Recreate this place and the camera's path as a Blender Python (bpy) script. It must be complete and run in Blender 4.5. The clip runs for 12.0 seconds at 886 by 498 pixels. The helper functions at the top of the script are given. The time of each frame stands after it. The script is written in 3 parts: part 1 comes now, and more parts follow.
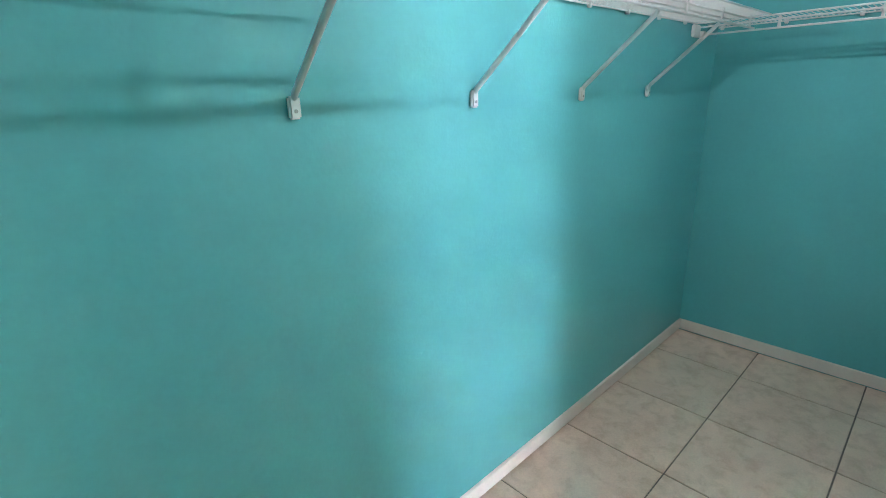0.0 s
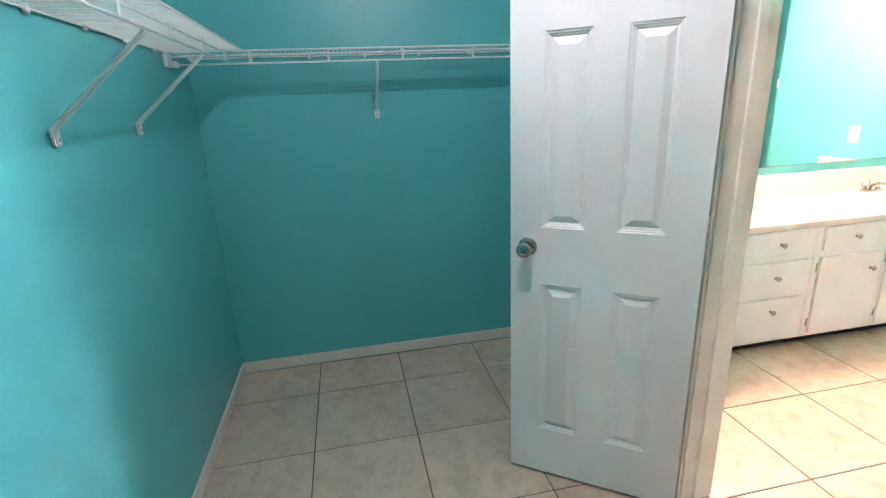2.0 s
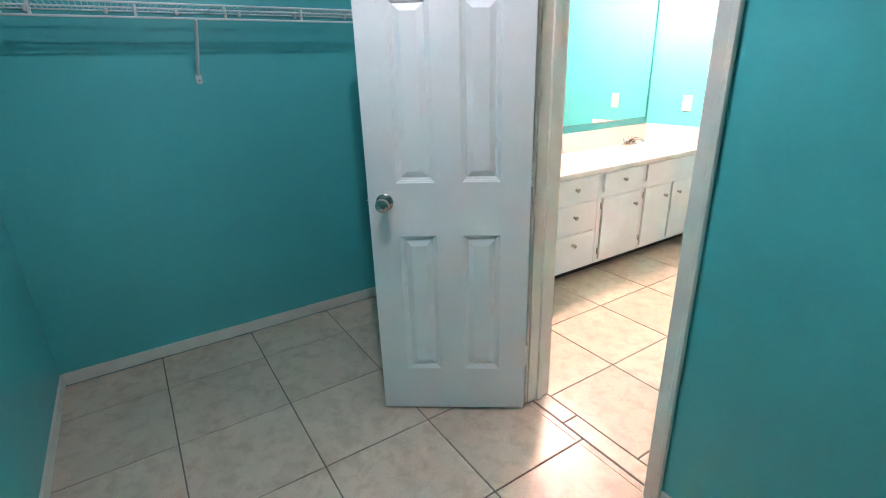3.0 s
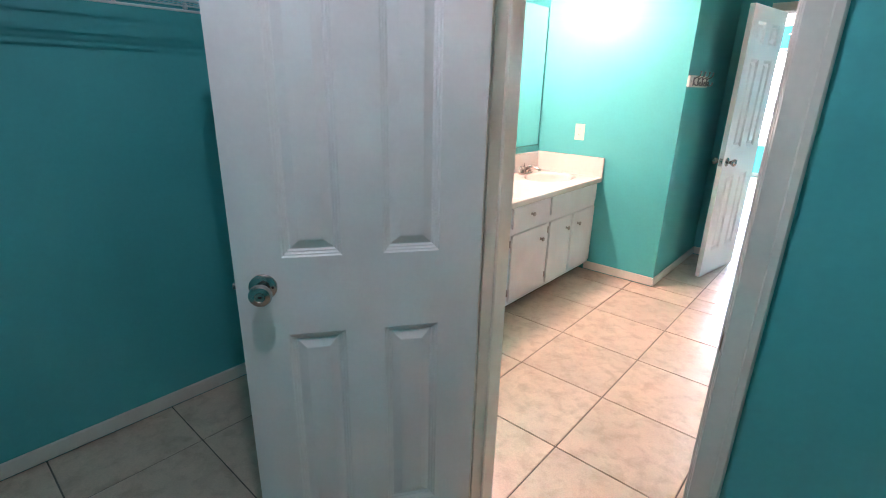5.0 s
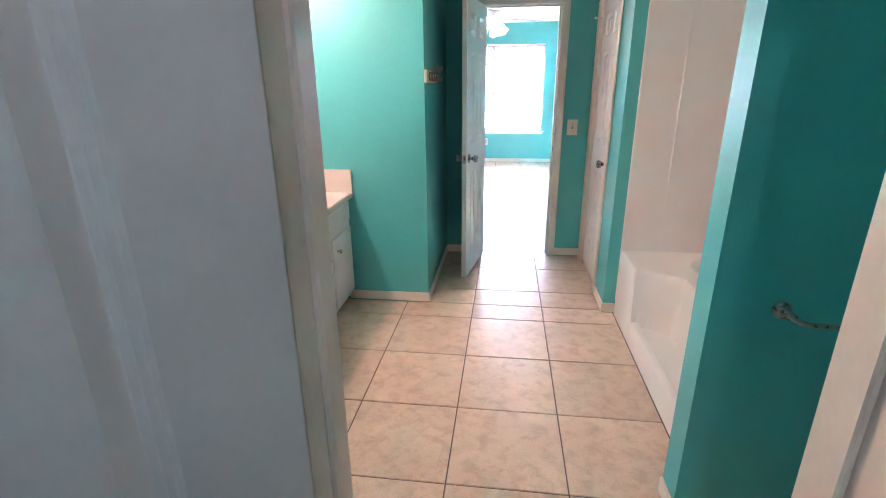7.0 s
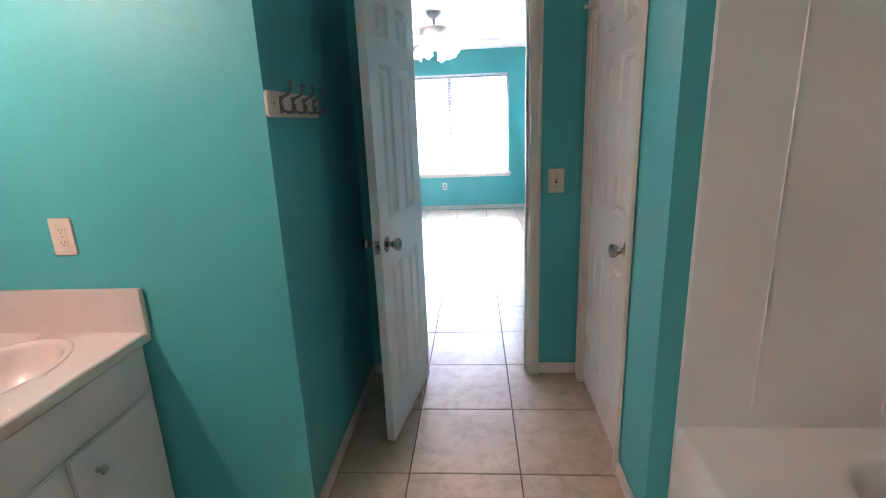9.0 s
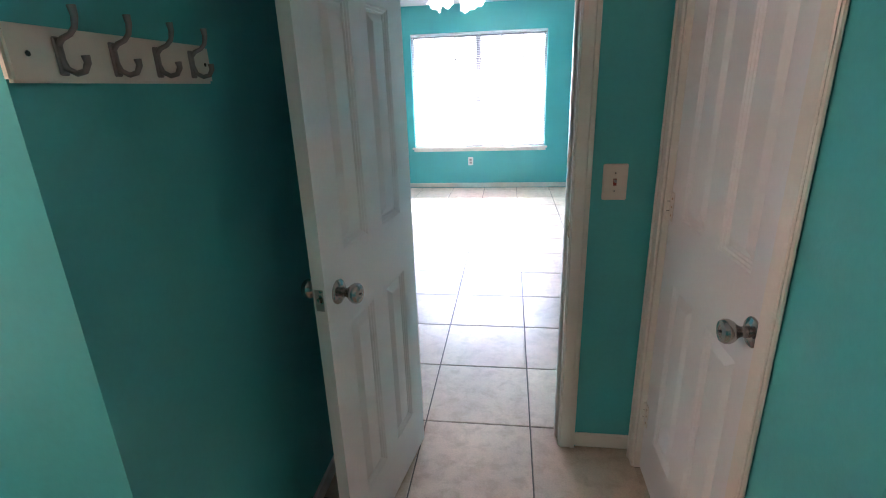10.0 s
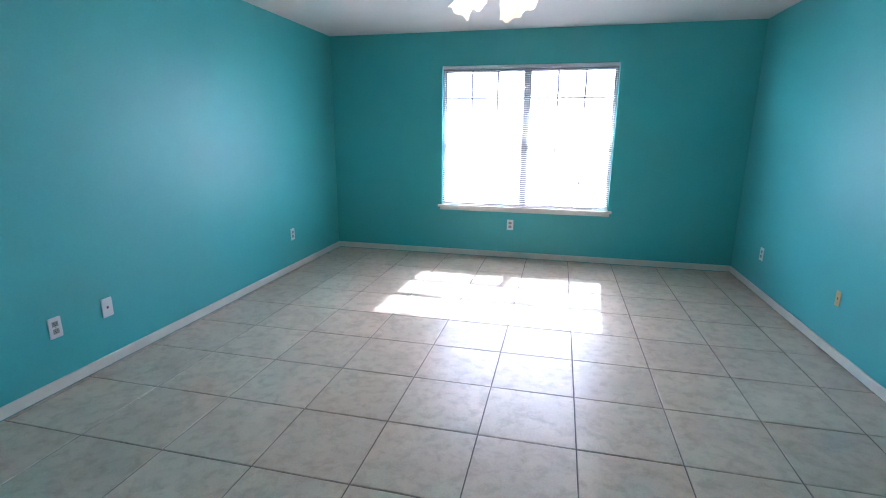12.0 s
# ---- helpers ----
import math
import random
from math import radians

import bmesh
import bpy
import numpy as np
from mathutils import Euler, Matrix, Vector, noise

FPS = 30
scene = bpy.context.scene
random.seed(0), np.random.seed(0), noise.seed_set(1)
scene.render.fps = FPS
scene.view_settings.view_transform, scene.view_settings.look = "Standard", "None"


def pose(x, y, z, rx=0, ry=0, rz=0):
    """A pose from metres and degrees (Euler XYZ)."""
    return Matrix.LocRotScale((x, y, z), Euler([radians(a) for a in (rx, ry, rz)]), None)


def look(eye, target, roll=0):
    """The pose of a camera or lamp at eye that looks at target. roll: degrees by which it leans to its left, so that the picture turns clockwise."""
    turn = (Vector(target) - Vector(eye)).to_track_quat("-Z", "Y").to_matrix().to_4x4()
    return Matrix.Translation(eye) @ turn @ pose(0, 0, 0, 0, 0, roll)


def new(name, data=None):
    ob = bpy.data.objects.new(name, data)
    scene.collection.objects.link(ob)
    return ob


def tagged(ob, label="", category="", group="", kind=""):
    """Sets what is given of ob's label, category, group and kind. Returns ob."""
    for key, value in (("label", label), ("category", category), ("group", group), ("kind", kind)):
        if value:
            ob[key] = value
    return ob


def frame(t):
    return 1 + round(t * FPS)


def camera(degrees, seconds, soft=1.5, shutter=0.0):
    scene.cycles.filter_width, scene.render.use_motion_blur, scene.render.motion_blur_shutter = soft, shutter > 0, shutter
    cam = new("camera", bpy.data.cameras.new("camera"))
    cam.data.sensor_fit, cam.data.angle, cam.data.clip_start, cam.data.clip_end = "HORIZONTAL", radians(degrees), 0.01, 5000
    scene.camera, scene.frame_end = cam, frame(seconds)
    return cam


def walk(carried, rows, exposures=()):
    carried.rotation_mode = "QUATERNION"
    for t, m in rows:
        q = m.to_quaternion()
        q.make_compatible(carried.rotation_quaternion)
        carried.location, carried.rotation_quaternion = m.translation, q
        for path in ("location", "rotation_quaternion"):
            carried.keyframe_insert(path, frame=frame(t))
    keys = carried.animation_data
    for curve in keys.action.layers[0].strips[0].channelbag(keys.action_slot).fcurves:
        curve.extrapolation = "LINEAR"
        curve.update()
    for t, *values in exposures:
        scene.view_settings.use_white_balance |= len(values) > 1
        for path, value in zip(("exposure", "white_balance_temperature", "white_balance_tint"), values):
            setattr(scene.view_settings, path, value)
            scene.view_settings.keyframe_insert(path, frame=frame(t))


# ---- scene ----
cam = camera(85.3, 12.0, soft=1.0)
PATH = [
    (0, (1.419, -3.646, 1.416), (0.118, -5.032, 0.796), -1.8),
    (0.5, (1.382, -3.698, 1.421), (-0.216, -4.726, 0.796), -1.3),
    (1, (1.28, -3.749, 1.422), (-0.52, -4.368, 0.809), -1.1),
    (1.5, (1.232, -3.799, 1.421), (-0.67, -3.936, 0.819), -0.0),
    (2, (1.199, -3.911, 1.436), (-0.68, -3.547, 0.854), -2.5),
    (2.5, (1.212, -4.037, 1.421), (-0.531, -3.299, 0.777), -2.0),
    (3, (1.272, -4.077, 1.407), (-0.308, -3.071, 0.705), -1.8),
    (3.2, (1.29, -4.029, 1.41), (-0.206, -2.939, 0.653), -1.5),
    (4.8, (0.821, -3.867, 1.433), (-0.552, -2.555, 0.806), 0.6),
    (5, (0.702, -3.836, 1.415), (-0.539, -2.406, 0.768), 1.3),
    (5.5, (0.458, -3.815, 1.404), (-0.382, -2.136, 0.716), -3.0),
    (6, (0.311, -3.748, 1.385), (-0.195, -1.955, 0.658), -0.8),
    (6.5, (0.202, -3.524, 1.42), (-0.114, -1.655, 0.783), -1.0),
    (6.7, (0.175, -3.413, 1.429), (-0.07, -1.541, 0.771), -0.3),
    (8.3, (0.295, -2.299, 1.402), (0.006, -0.398, 0.85), -2.0),
    (8.5, (0.279, -2.094, 1.413), (0.021, -0.206, 0.805), -2.7),
    (9, (0.296, -1.675, 1.402), (0.156, 0.254, 0.89), -2.2),
    (9.5, (0.326, -1.261, 1.39), (0.186, 0.678, 0.92), -0.2),
    (10, (0.357, -0.849, 1.41), (0.086, 1.027, 0.772), -2.0),
    (10.5, (0.307, -0.455, 1.408), (0.114, 1.431, 0.77), -3.7),
    (11, (0.301, -0.049, 1.387), (0.135, 1.835, 0.736), -2.1),
    (11.5, (0.328, 0.362, 1.415), (-0.039, 2.217, 0.763), 0.2),
    (12, (0.302, 0.731, 1.412), (-0.148, 2.621, 0.935), 0.4),
]
EXPOSURES = [(0, 6.55, 5950, 36), (1.5, 6.45, 5950, 34), (2.5, 6.4, 5600, 31), (3.2, 6.1, 5500, 31), (4.8, 5.65, 5500, 35),
             (5.5, 5.15, 5500, 34), (6.5, 4.95, 5500, 33), (8.5, 4.15, 5250, 33), (9.5, 3.9, 5400, 30), (10.5, 3.6, 5400, 27),
             (11.0, 3.25, 5300, 24), (11.5, 3.0, 5200, 24), (12, 2.6, 5200, 23)]
walk(cam, [(t, look(eye, target, roll)) for t, eye, target, roll in PATH], EXPOSURES)

# ---- world, sun and exposure ----
SUN_EL = radians(39)
world = bpy.data.worlds.new("sky")
scene.world = world
world.use_nodes = True
wn = world.node_tree.nodes
sky = wn.new("ShaderNodeTexSky")
sky.sky_type, sky.sun_disc = "NISHITA", False
sky.sun_elevation, sky.sun_rotation = SUN_EL, radians(3.5)
world.node_tree.links.new(sky.outputs[0], wn["Background"].inputs[0])
wn["Background"].inputs[1].default_value = 0.15


def lamp(name, kind, place, watts, colour, size=0.1, rot=(0, 0, 0)):
    data = bpy.data.lights.new(name, kind)
    data.energy, data.color = watts, colour
    if kind == "AREA":
        data.size = size
    elif kind == "SUN":
        data.angle = radians(0.5)
    else:
        data.shadow_soft_size = size
    ob = new(name, data)
    ob.location, ob.rotation_euler = place, rot
    return ob


# the sun stands behind the bedroom window, beyond +y
lamp("sun", "SUN", (0, 20, 20), 5.0, (1.0, 0.95, 0.88), rot=(SUN_EL - math.pi / 2, 0, radians(-3.5)))
CLOSET_W, BATH_W, FAN_W, SKY_W = 0.42, 3.1, 0.9, 6.2
SLAT_TILT = 17.0

# ---- materials ----


def mat(name, base, rough=0.5, metal=0.0, scale=8.0, vary=0.08, bump=0.0, bump_scale=150.0, spec=0.5, coat=0.0,
        trans=0.0, emit=0.0, fine=0.0, fine_scale=90.0, per_piece=0.0, rough_vary=0.06):
    """A principled surface with a broad and a fine variation of its colour, uneven gloss and fine relief."""
    m = bpy.data.materials.new(name)
    m.use_nodes = True
    nt = m.node_tree
    n, ln = nt.nodes, nt.links
    p = n["Principled BSDF"]
    p.inputs["Roughness"].default_value, p.inputs["Metallic"].default_value = rough, metal
    p.inputs["Specular IOR Level"].default_value = spec
    p.inputs["Coat Weight"].default_value, p.inputs["Coat Roughness"].default_value = coat, 0.12
    p.inputs["Transmission Weight"].default_value = trans
    co = n.new("ShaderNodeTexCoord")
    broad = n.new("ShaderNodeTexNoise")
    broad.inputs["Scale"].default_value, broad.inputs["Detail"].default_value = scale, 5.0
    ln.new(co.outputs["Object"], broad.inputs["Vector"])
    hsv = n.new("ShaderNodeHueSaturation")
    hsv.inputs["Color"].default_value = (*base, 1)
    rng = n.new("ShaderNodeMapRange")
    rng.inputs["From Min"].default_value, rng.inputs["From Max"].default_value = 0.3, 0.7
    rng.inputs["To Min"].default_value, rng.inputs["To Max"].default_value = 1 - vary, 1 + vary
    ln.new(broad.outputs["Fac"], rng.inputs["Value"])
    value = rng.outputs["Result"]
    if fine:
        grain = n.new("ShaderNodeTexNoise")
        grain.inputs["Scale"].default_value, grain.inputs["Detail"].default_value = fine_scale, 3.0
        ln.new(co.outputs["Object"], grain.inputs["Vector"])
        fr = n.new("ShaderNodeMapRange")
        fr.inputs["From Min"].default_value, fr.inputs["From Max"].default_value = 0.3, 0.7
        fr.inputs["To Min"].default_value, fr.inputs["To Max"].default_value = 1 - fine, 1 + fine
        ln.new(grain.outputs["Fac"], fr.inputs["Value"])
        mul = n.new("ShaderNodeMath")
        mul.operation = "MULTIPLY"
        ln.new(value, mul.inputs[0]), ln.new(fr.outputs["Result"], mul.inputs[1])
        value = mul.outputs[0]
    if per_piece:
        info = n.new("ShaderNodeObjectInfo")
        pr = n.new("ShaderNodeMapRange")
        pr.inputs["To Min"].default_value, pr.inputs["To Max"].default_value = 1 - per_piece, 1 + per_piece
        ln.new(info.outputs["Random"], pr.inputs["Value"])
        mul = n.new("ShaderNodeMath")
        mul.operation = "MULTIPLY"
        ln.new(value, mul.inputs[0]), ln.new(pr.outputs["Result"], mul.inputs[1])
        value = mul.outputs[0]
    ln.new(value, hsv.inputs["Value"])
    ln.new(hsv.outputs["Color"], p.inputs["Base Color"])
    rr = n.new("ShaderNodeMapRange")
    rr.inputs["From Min"].default_value, rr.inputs["From Max"].default_value = 0.3, 0.7
    rr.inputs["To Min"].default_value, rr.inputs["To Max"].default_value = max(0.02, rough - rough_vary), rough + rough_vary
    ln.new(broad.outputs["Fac"], rr.inputs["Value"])
    ln.new(rr.outputs["Result"], p.inputs["Roughness"])
    if bump:
        relief = n.new("ShaderNodeTexNoise")
        relief.inputs["Scale"].default_value, relief.inputs["Detail"].default_value = bump_scale, 4.0
        ln.new(co.outputs["Object"], relief.inputs["Vector"])
        b = n.new("ShaderNodeBump")
        b.inputs["Strength"].default_value, b.inputs["Distance"].default_value = bump, 0.002
        ln.new(relief.outputs["Fac"], b.inputs["Height"])
        ln.new(b.outputs["Normal"], p.inputs["Normal"])
    if emit:
        p.inputs["Emission Color"].default_value, p.inputs["Emission Strength"].default_value = (*base, 1), emit
    return m


def tile_mat():
    """Beige ceramic with soft mottling and small darker flecks, each tile shifted by its own random number."""
    m = mat("ceramic_tile", (0.62, 0.50, 0.39), 0.3, spec=0.28, scale=5.0, vary=0.08, fine=0.07, fine_scale=160, per_piece=0.05,
            bump=0.05, bump_scale=40, rough_vary=0.02)
    nt = m.node_tree
    n, ln = nt.nodes, nt.links
    co = next(q for q in n if q.type == "TEX_COORD")
    info = next(q for q in n if q.type == "OBJECT_INFO")
    shift = n.new("ShaderNodeVectorMath")
    shift.operation = "MULTIPLY_ADD"
    ln.new(info.outputs["Random"], shift.inputs[0])
    shift.inputs[1].default_value = (57, 31, 83)
    ln.new(co.outputs["Object"], shift.inputs[2])
    for q in n:
        if q.type == "TEX_NOISE":
            ln.new(shift.outputs[0], q.inputs["Vector"])
    blot = n.new("ShaderNodeTexNoise")
    blot.inputs["Scale"].default_value, blot.inputs["Detail"].default_value, blot.inputs["Roughness"].default_value = 15, 5, 0.6
    blot.inputs["Distortion"].default_value = 0.3
    ln.new(shift.outputs[0], blot.inputs["Vector"])
    ramp = n.new("ShaderNodeValToRGB")
    ramp.color_ramp.elements[0].position, ramp.color_ramp.elements[1].position = 0.46, 0.66
    ln.new(blot.outputs["Fac"], ramp.inputs["Fac"])
    mix = n.new("ShaderNodeMix")
    mix.data_type = "RGBA"
    hsv = next(q for q in n if q.type == "HUE_SAT")
    ln.new(hsv.outputs["Color"], mix.inputs[6])
    mix.inputs[7].default_value = (0.38, 0.285, 0.20, 1)
    soft = n.new("ShaderNodeMath")
    soft.operation = "MULTIPLY"
    soft.inputs[1].default_value = 0.48
    ln.new(ramp.outputs["Color"], soft.inputs[0])
    ln.new(soft.outputs[0], mix.inputs[0])
    ln.new(mix.outputs[2], n["Principled BSDF"].inputs["Base Color"])
    return m


TEAL = mat("teal_satin_paint", (0.090, 0.46, 0.475), 0.42, spec=0.5, scale=1.6, vary=0.04, fine=0.025, fine_scale=70, bump=0.22, bump_scale=110)
WHITE_WALL = mat("white_ceiling_paint", (0.70, 0.69, 0.67), 0.85, scale=3, vary=0.03, bump=0.5, bump_scale=180)
TRIM = mat("white_trim_paint", (0.76, 0.71, 0.63), 0.38, scale=7, vary=0.05, bump=0.12, bump_scale=60, fine=0.02)
DOOR = mat("white_door_paint", (0.77, 0.76, 0.75), 0.42, scale=3, vary=0.03, bump=0.12, bump_scale=75, fine=0.015)
CABINET = mat("white_cabinet_paint", (0.76, 0.77, 0.79), 0.4, scale=6, vary=0.05, bump=0.15, bump_scale=60, fine=0.02)
TILE = tile_mat()
GROUT = mat("grey_grout", (0.135, 0.117, 0.102), 0.9, scale=12, vary=0.2, bump=0.4, bump_scale=300)
WIRE = mat("white_coated_wire", (0.78, 0.765, 0.74), 0.35, scale=20, vary=0.04)
CHROME = mat("satin_chrome", (0.46, 0.43, 0.40), 0.2, 1.0, scale=30, vary=0.05)
NICKEL = mat("dull_nickel", (0.42, 0.40, 0.38), 0.3, 1.0, scale=40, vary=0.1)
BRONZE = mat("dark_pewter", (0.26, 0.24, 0.23), 0.38, 0.9, scale=40, vary=0.15)
BRASS = mat("worn_brass", (0.52, 0.36, 0.2), 0.35, 0.9, scale=40, vary=0.15)
COUNTER = mat("cultured_marble", (0.70, 0.635, 0.59), 0.22, scale=5, vary=0.03, fine=0.015, fine_scale=40, coat=0.3)
FIBRE = mat("white_fibreglass", (0.83, 0.81, 0.79), 0.36, scale=2, vary=0.03)
PLATE = mat("ivory_plastic", (0.74, 0.66, 0.55), 0.35, scale=20, vary=0.03)
PLATE_W = mat("white_plastic", (0.80, 0.79, 0.77), 0.35, scale=20, vary=0.03)
ALMOND = mat("tan_plastic", (0.62, 0.43, 0.2), 0.4, scale=20, vary=0.05)
# near-black for slots and holes, and for the painted shade under the vanity
DARK = mat("dark_slot_and_shade", (0.02, 0.02, 0.02), 0.7)
RED_DOT = mat("red_brown_plastic", (0.30, 0.07, 0.05), 0.5)
MIRROR = mat("silvered_glass", (0.9, 0.92, 0.91), 0.02, 1.0, scale=1, vary=0.0, rough_vary=0.0)
ALU = mat("dull_aluminium_frame", (0.30, 0.285, 0.28), 0.45, scale=10, vary=0.04)
SLAT = mat("white_blind_slat", (0.82, 0.81, 0.79), 0.4, scale=10, vary=0.03)
ACRYLIC = mat("clear_acrylic", (0.9, 0.9, 0.9), 0.08, trans=0.9, scale=10, vary=0.02)
FAN_WHITE = mat("white_fan_enamel", (0.58, 0.57, 0.55), 0.35, scale=10, vary=0.03)
SHADE = mat("frosted_glass_shade", (1.0, 0.86, 0.62), 0.45, scale=20, vary=0.05, trans=0.6, emit=0.05)
STUCCO = mat("pale_stucco", (0.5, 0.47, 0.43), 0.9, scale=4, vary=0.1, bump=0.5, bump_scale=60)
LAWN = mat("dry_sandy_ground", (0.36, 0.34, 0.29), 0.95, scale=3, vary=0.25, bump=0.6, bump_scale=30, fine=0.2)

# ---- mesh helpers ----


def part(name, bm, material, parent=None, label=""):
    """Links a bmesh as one mesh object, under a thing or part if one is given."""
    bmesh.ops.recalc_face_normals(bm, faces=bm.faces)
    me = bpy.data.meshes.new(name)
    bm.to_mesh(me)
    bm.free()
    me.materials.append(material)
    ob = new(name, me)
    if parent:
        ob.parent = parent
    return tagged(ob, label)


def thing(name, label, category, m=None, group="", kind=""):
    ob = new(name)
    ob.empty_display_size = 0.05
    if m is not None:
        ob.matrix_basis = m
    return tagged(ob, label, category, group, kind)


def box(bm, x0, x1, y0, y1, z0, z1, bevel=0.0, seg=1):
    made = bmesh.ops.create_cube(bm, size=1, matrix=Matrix.LocRotScale(
        ((x0 + x1) / 2, (y0 + y1) / 2, (z0 + z1) / 2), None, (x1 - x0, y1 - y0, z1 - z0)))
    if bevel:
        edges = list({e for v in made["verts"] for e in v.link_edges})
        bmesh.ops.bevel(bm, geom=edges, offset=bevel, segments=seg, affect="EDGES", clamp_overlap=True)
    return bm


def boxes(*rows, bevel=0.0, seg=1):
    bm = bmesh.new()
    for r in rows:
        box(bm, *r, bevel=bevel, seg=seg)
    return bm


def rod(bm, a, b, r0, r1=None, seg=8):
    a, b = Vector(a), Vector(b)
    m = Matrix.Translation((a + b) / 2) @ (b - a).to_track_quat("Z", "Y").to_matrix().to_4x4()
    bmesh.ops.create_cone(bm, cap_ends=True, segments=seg, radius1=r0, radius2=r0 if r1 is None else r1, depth=(b - a).length, matrix=m)
    return bm


def lathe(bm, profile, m=None, seg=20):
    """Turns (radius, height) pairs round z."""
    m = m or Matrix()
    rings = []
    for r, h in profile:
        rings.append([bm.verts.new(m @ Vector((r * math.cos(a), r * math.sin(a), h)))
                      for a in (2 * math.pi * i / seg for i in range(seg))])
    for lo, hi in zip(rings, rings[1:]):
        for i in range(seg):
            bm.faces.new((lo[i], lo[(i + 1) % seg], hi[(i + 1) % seg], hi[i]))
    bm.faces.new(rings[0][::-1])
    bm.faces.new(rings[-1])
    return bm


def tube(bm, points, r, seg=8):
    """A bent round bar along the points."""
    points = [Vector(p) for p in points]
    rings = []
    for i, p in enumerate(points):
        d = (points[min(i + 1, len(points) - 1)] - points[max(i - 1, 0)]).normalized()
        q = d.to_track_quat("Z", "Y")
        rad = r[i] if isinstance(r, (list, tuple)) else r
        rings.append([bm.verts.new(p + q @ Vector((rad * math.cos(a), rad * math.sin(a), 0)))
                      for a in (2 * math.pi * k / seg for k in range(seg))])
    for lo, hi in zip(rings, rings[1:]):
        best = min(range(seg), key=lambda s: sum((lo[k].co - hi[(k + s) % seg].co).length for k in range(seg)))
        for k in range(seg):
            bm.faces.new((lo[k], lo[(k + 1) % seg], hi[(k + 1 + best) % seg], hi[(k + best) % seg]))
    bm.faces.new(rings[0][::-1])
    bm.faces.new(rings[-1])
    return bm


def prism(bm, outline, z0, z1):
    """An upright block over a closed outline of (x, y) pairs."""
    lo = [bm.verts.new((x, y, z0)) for x, y in outline]
    hi = [bm.verts.new((x, y, z1)) for x, y in outline]
    bm.faces.new(lo[::-1]), bm.faces.new(hi)
    for i in range(len(lo)):
        j = (i + 1) % len(lo)
        bm.faces.new((lo[i], lo[j], hi[j], hi[i]))
    return bm


def smooth(ob, angle=40):
    ob.data.shade_smooth()
    ob.data.set_sharp_from_angle(angle=radians(angle))
    return ob


def structure(name, bm, material, label, category="wall"):
    return tagged(part(name, bm, material), label, category, kind="structure")


def wall_with_door(a0, a1, o0, o1, b0, b1, along_y=False):
    """A wall from a0 to a1 with a door opening from o0 to o1, between b0 and b1 across."""
    bm = bmesh.new()
    xs, zs = (a0, o0, o1, a1), (0, TOP + J, H)
    v = {(i, k): bm.verts.new((b0, x, z) if along_y else (x, b0, z)) for i, x in enumerate(xs) for k, z in enumerate(zs)}
    made = [bm.faces.new((v[i, k], v[i + 1, k], v[i + 1, k + 1], v[i, k + 1])) for i in range(3) for k in range(2) if (i, k) != (1, 0)]
    out = bmesh.ops.extrude_face_region(bm, geom=made, use_keep_orig=True)
    moved = [g for g in out["geom"] if isinstance(g, bmesh.types.BMVert)]
    bmesh.ops.translate(bm, verts=moved, vec=(b1 - b0, 0, 0) if along_y else (0, b1 - b0, 0))
    return bm


def wall_with_window(a0, a1, o0, o1, z0, z1, b0, b1):
    bm = bmesh.new()
    loops = [[bm.verts.new((x, b, z)) for x, z in ring] for b in (b0, b1) for ring in
             (((a0, 0), (a1, 0), (a1, H), (a0, H)), ((o0, z0), (o1, z0), (o1, z1), (o0, z1)))]
    for p, q in ((0, 1), (2, 3), (0, 2), (1, 3)):
        for i in range(4):
            j = (i + 1) % 4
            bm.faces.new((loops[p][i], loops[p][j], loops[q][j], loops[q][i]))
    return bm


# ---- plan ----
H = 2.44
TOP = 1.985                                   # clear height of the door openings
CW, CE, CS, CN = -1.42, 2.30, -4.593, -2.83    # walk-in closet
BW, BE, BS, BN = -1.38, 1.76, -2.713, -0.252   # bathroom
HW, HE, HN = -0.31, 0.845, 0.812               # hall in front of the bedroom
RW, RE, RS, RN = -2.31, 2.097, 0.905, 6.115     # bedroom
D1A, D1B = -0.022, 0.567                       # closet doorway
D2A, D2B = -0.037, 0.567                       # bedroom doorway
D3A, D3B = 0.055, 0.715                        # linen closet doorway, in the hall's east wall
WX0, WX1, WZ0, WZ1 = -1.0, 0.835, 0.59, 2.095  # bedroom window
SHN, SHS = -0.286, -1.77                       # shower alcove
J = 0.018

# ---- large structure ----
structure("wall_closet_south", boxes((CW - 0.1, CE + 0.1, CS - 0.1, CS, 0, H)), TEAL, "teal painted drywall of the walk-in closet")
structure("wall_closet_west", boxes((CW - 0.1, CW, CS, CN, 0, H)), TEAL, "teal painted drywall of the walk-in closet")
structure("wall_closet_east", boxes((CE, CE + 0.1, CS, CN, 0, H)), TEAL, "teal painted drywall of the walk-in closet")
structure("wall_closet_north", wall_with_door(CW - 0.1, CE + 0.1, D1A - J, D1B + J, CN, BS), TEAL, "teal painted wall with the closet doorway")
structure("wall_bath_west", boxes((BW - 0.1, BW, BS, BN, 0, H)), TEAL, "teal painted wall behind the vanity")
structure("wall_bath_east", boxes((BE, BE + 0.1, BS, SHN, 0, H)), TEAL, "teal painted bathroom wall")
structure("wall_vanity_end", boxes((BW - 0.1, HW, BN, BN + 0.11, 0, H)), TEAL, "teal painted wall at the end of the vanity")
structure("wall_hall_west", boxes((HW - 0.11, HW, BN + 0.11, HN, 0, H)), TEAL, "teal painted hall wall with a hook board")
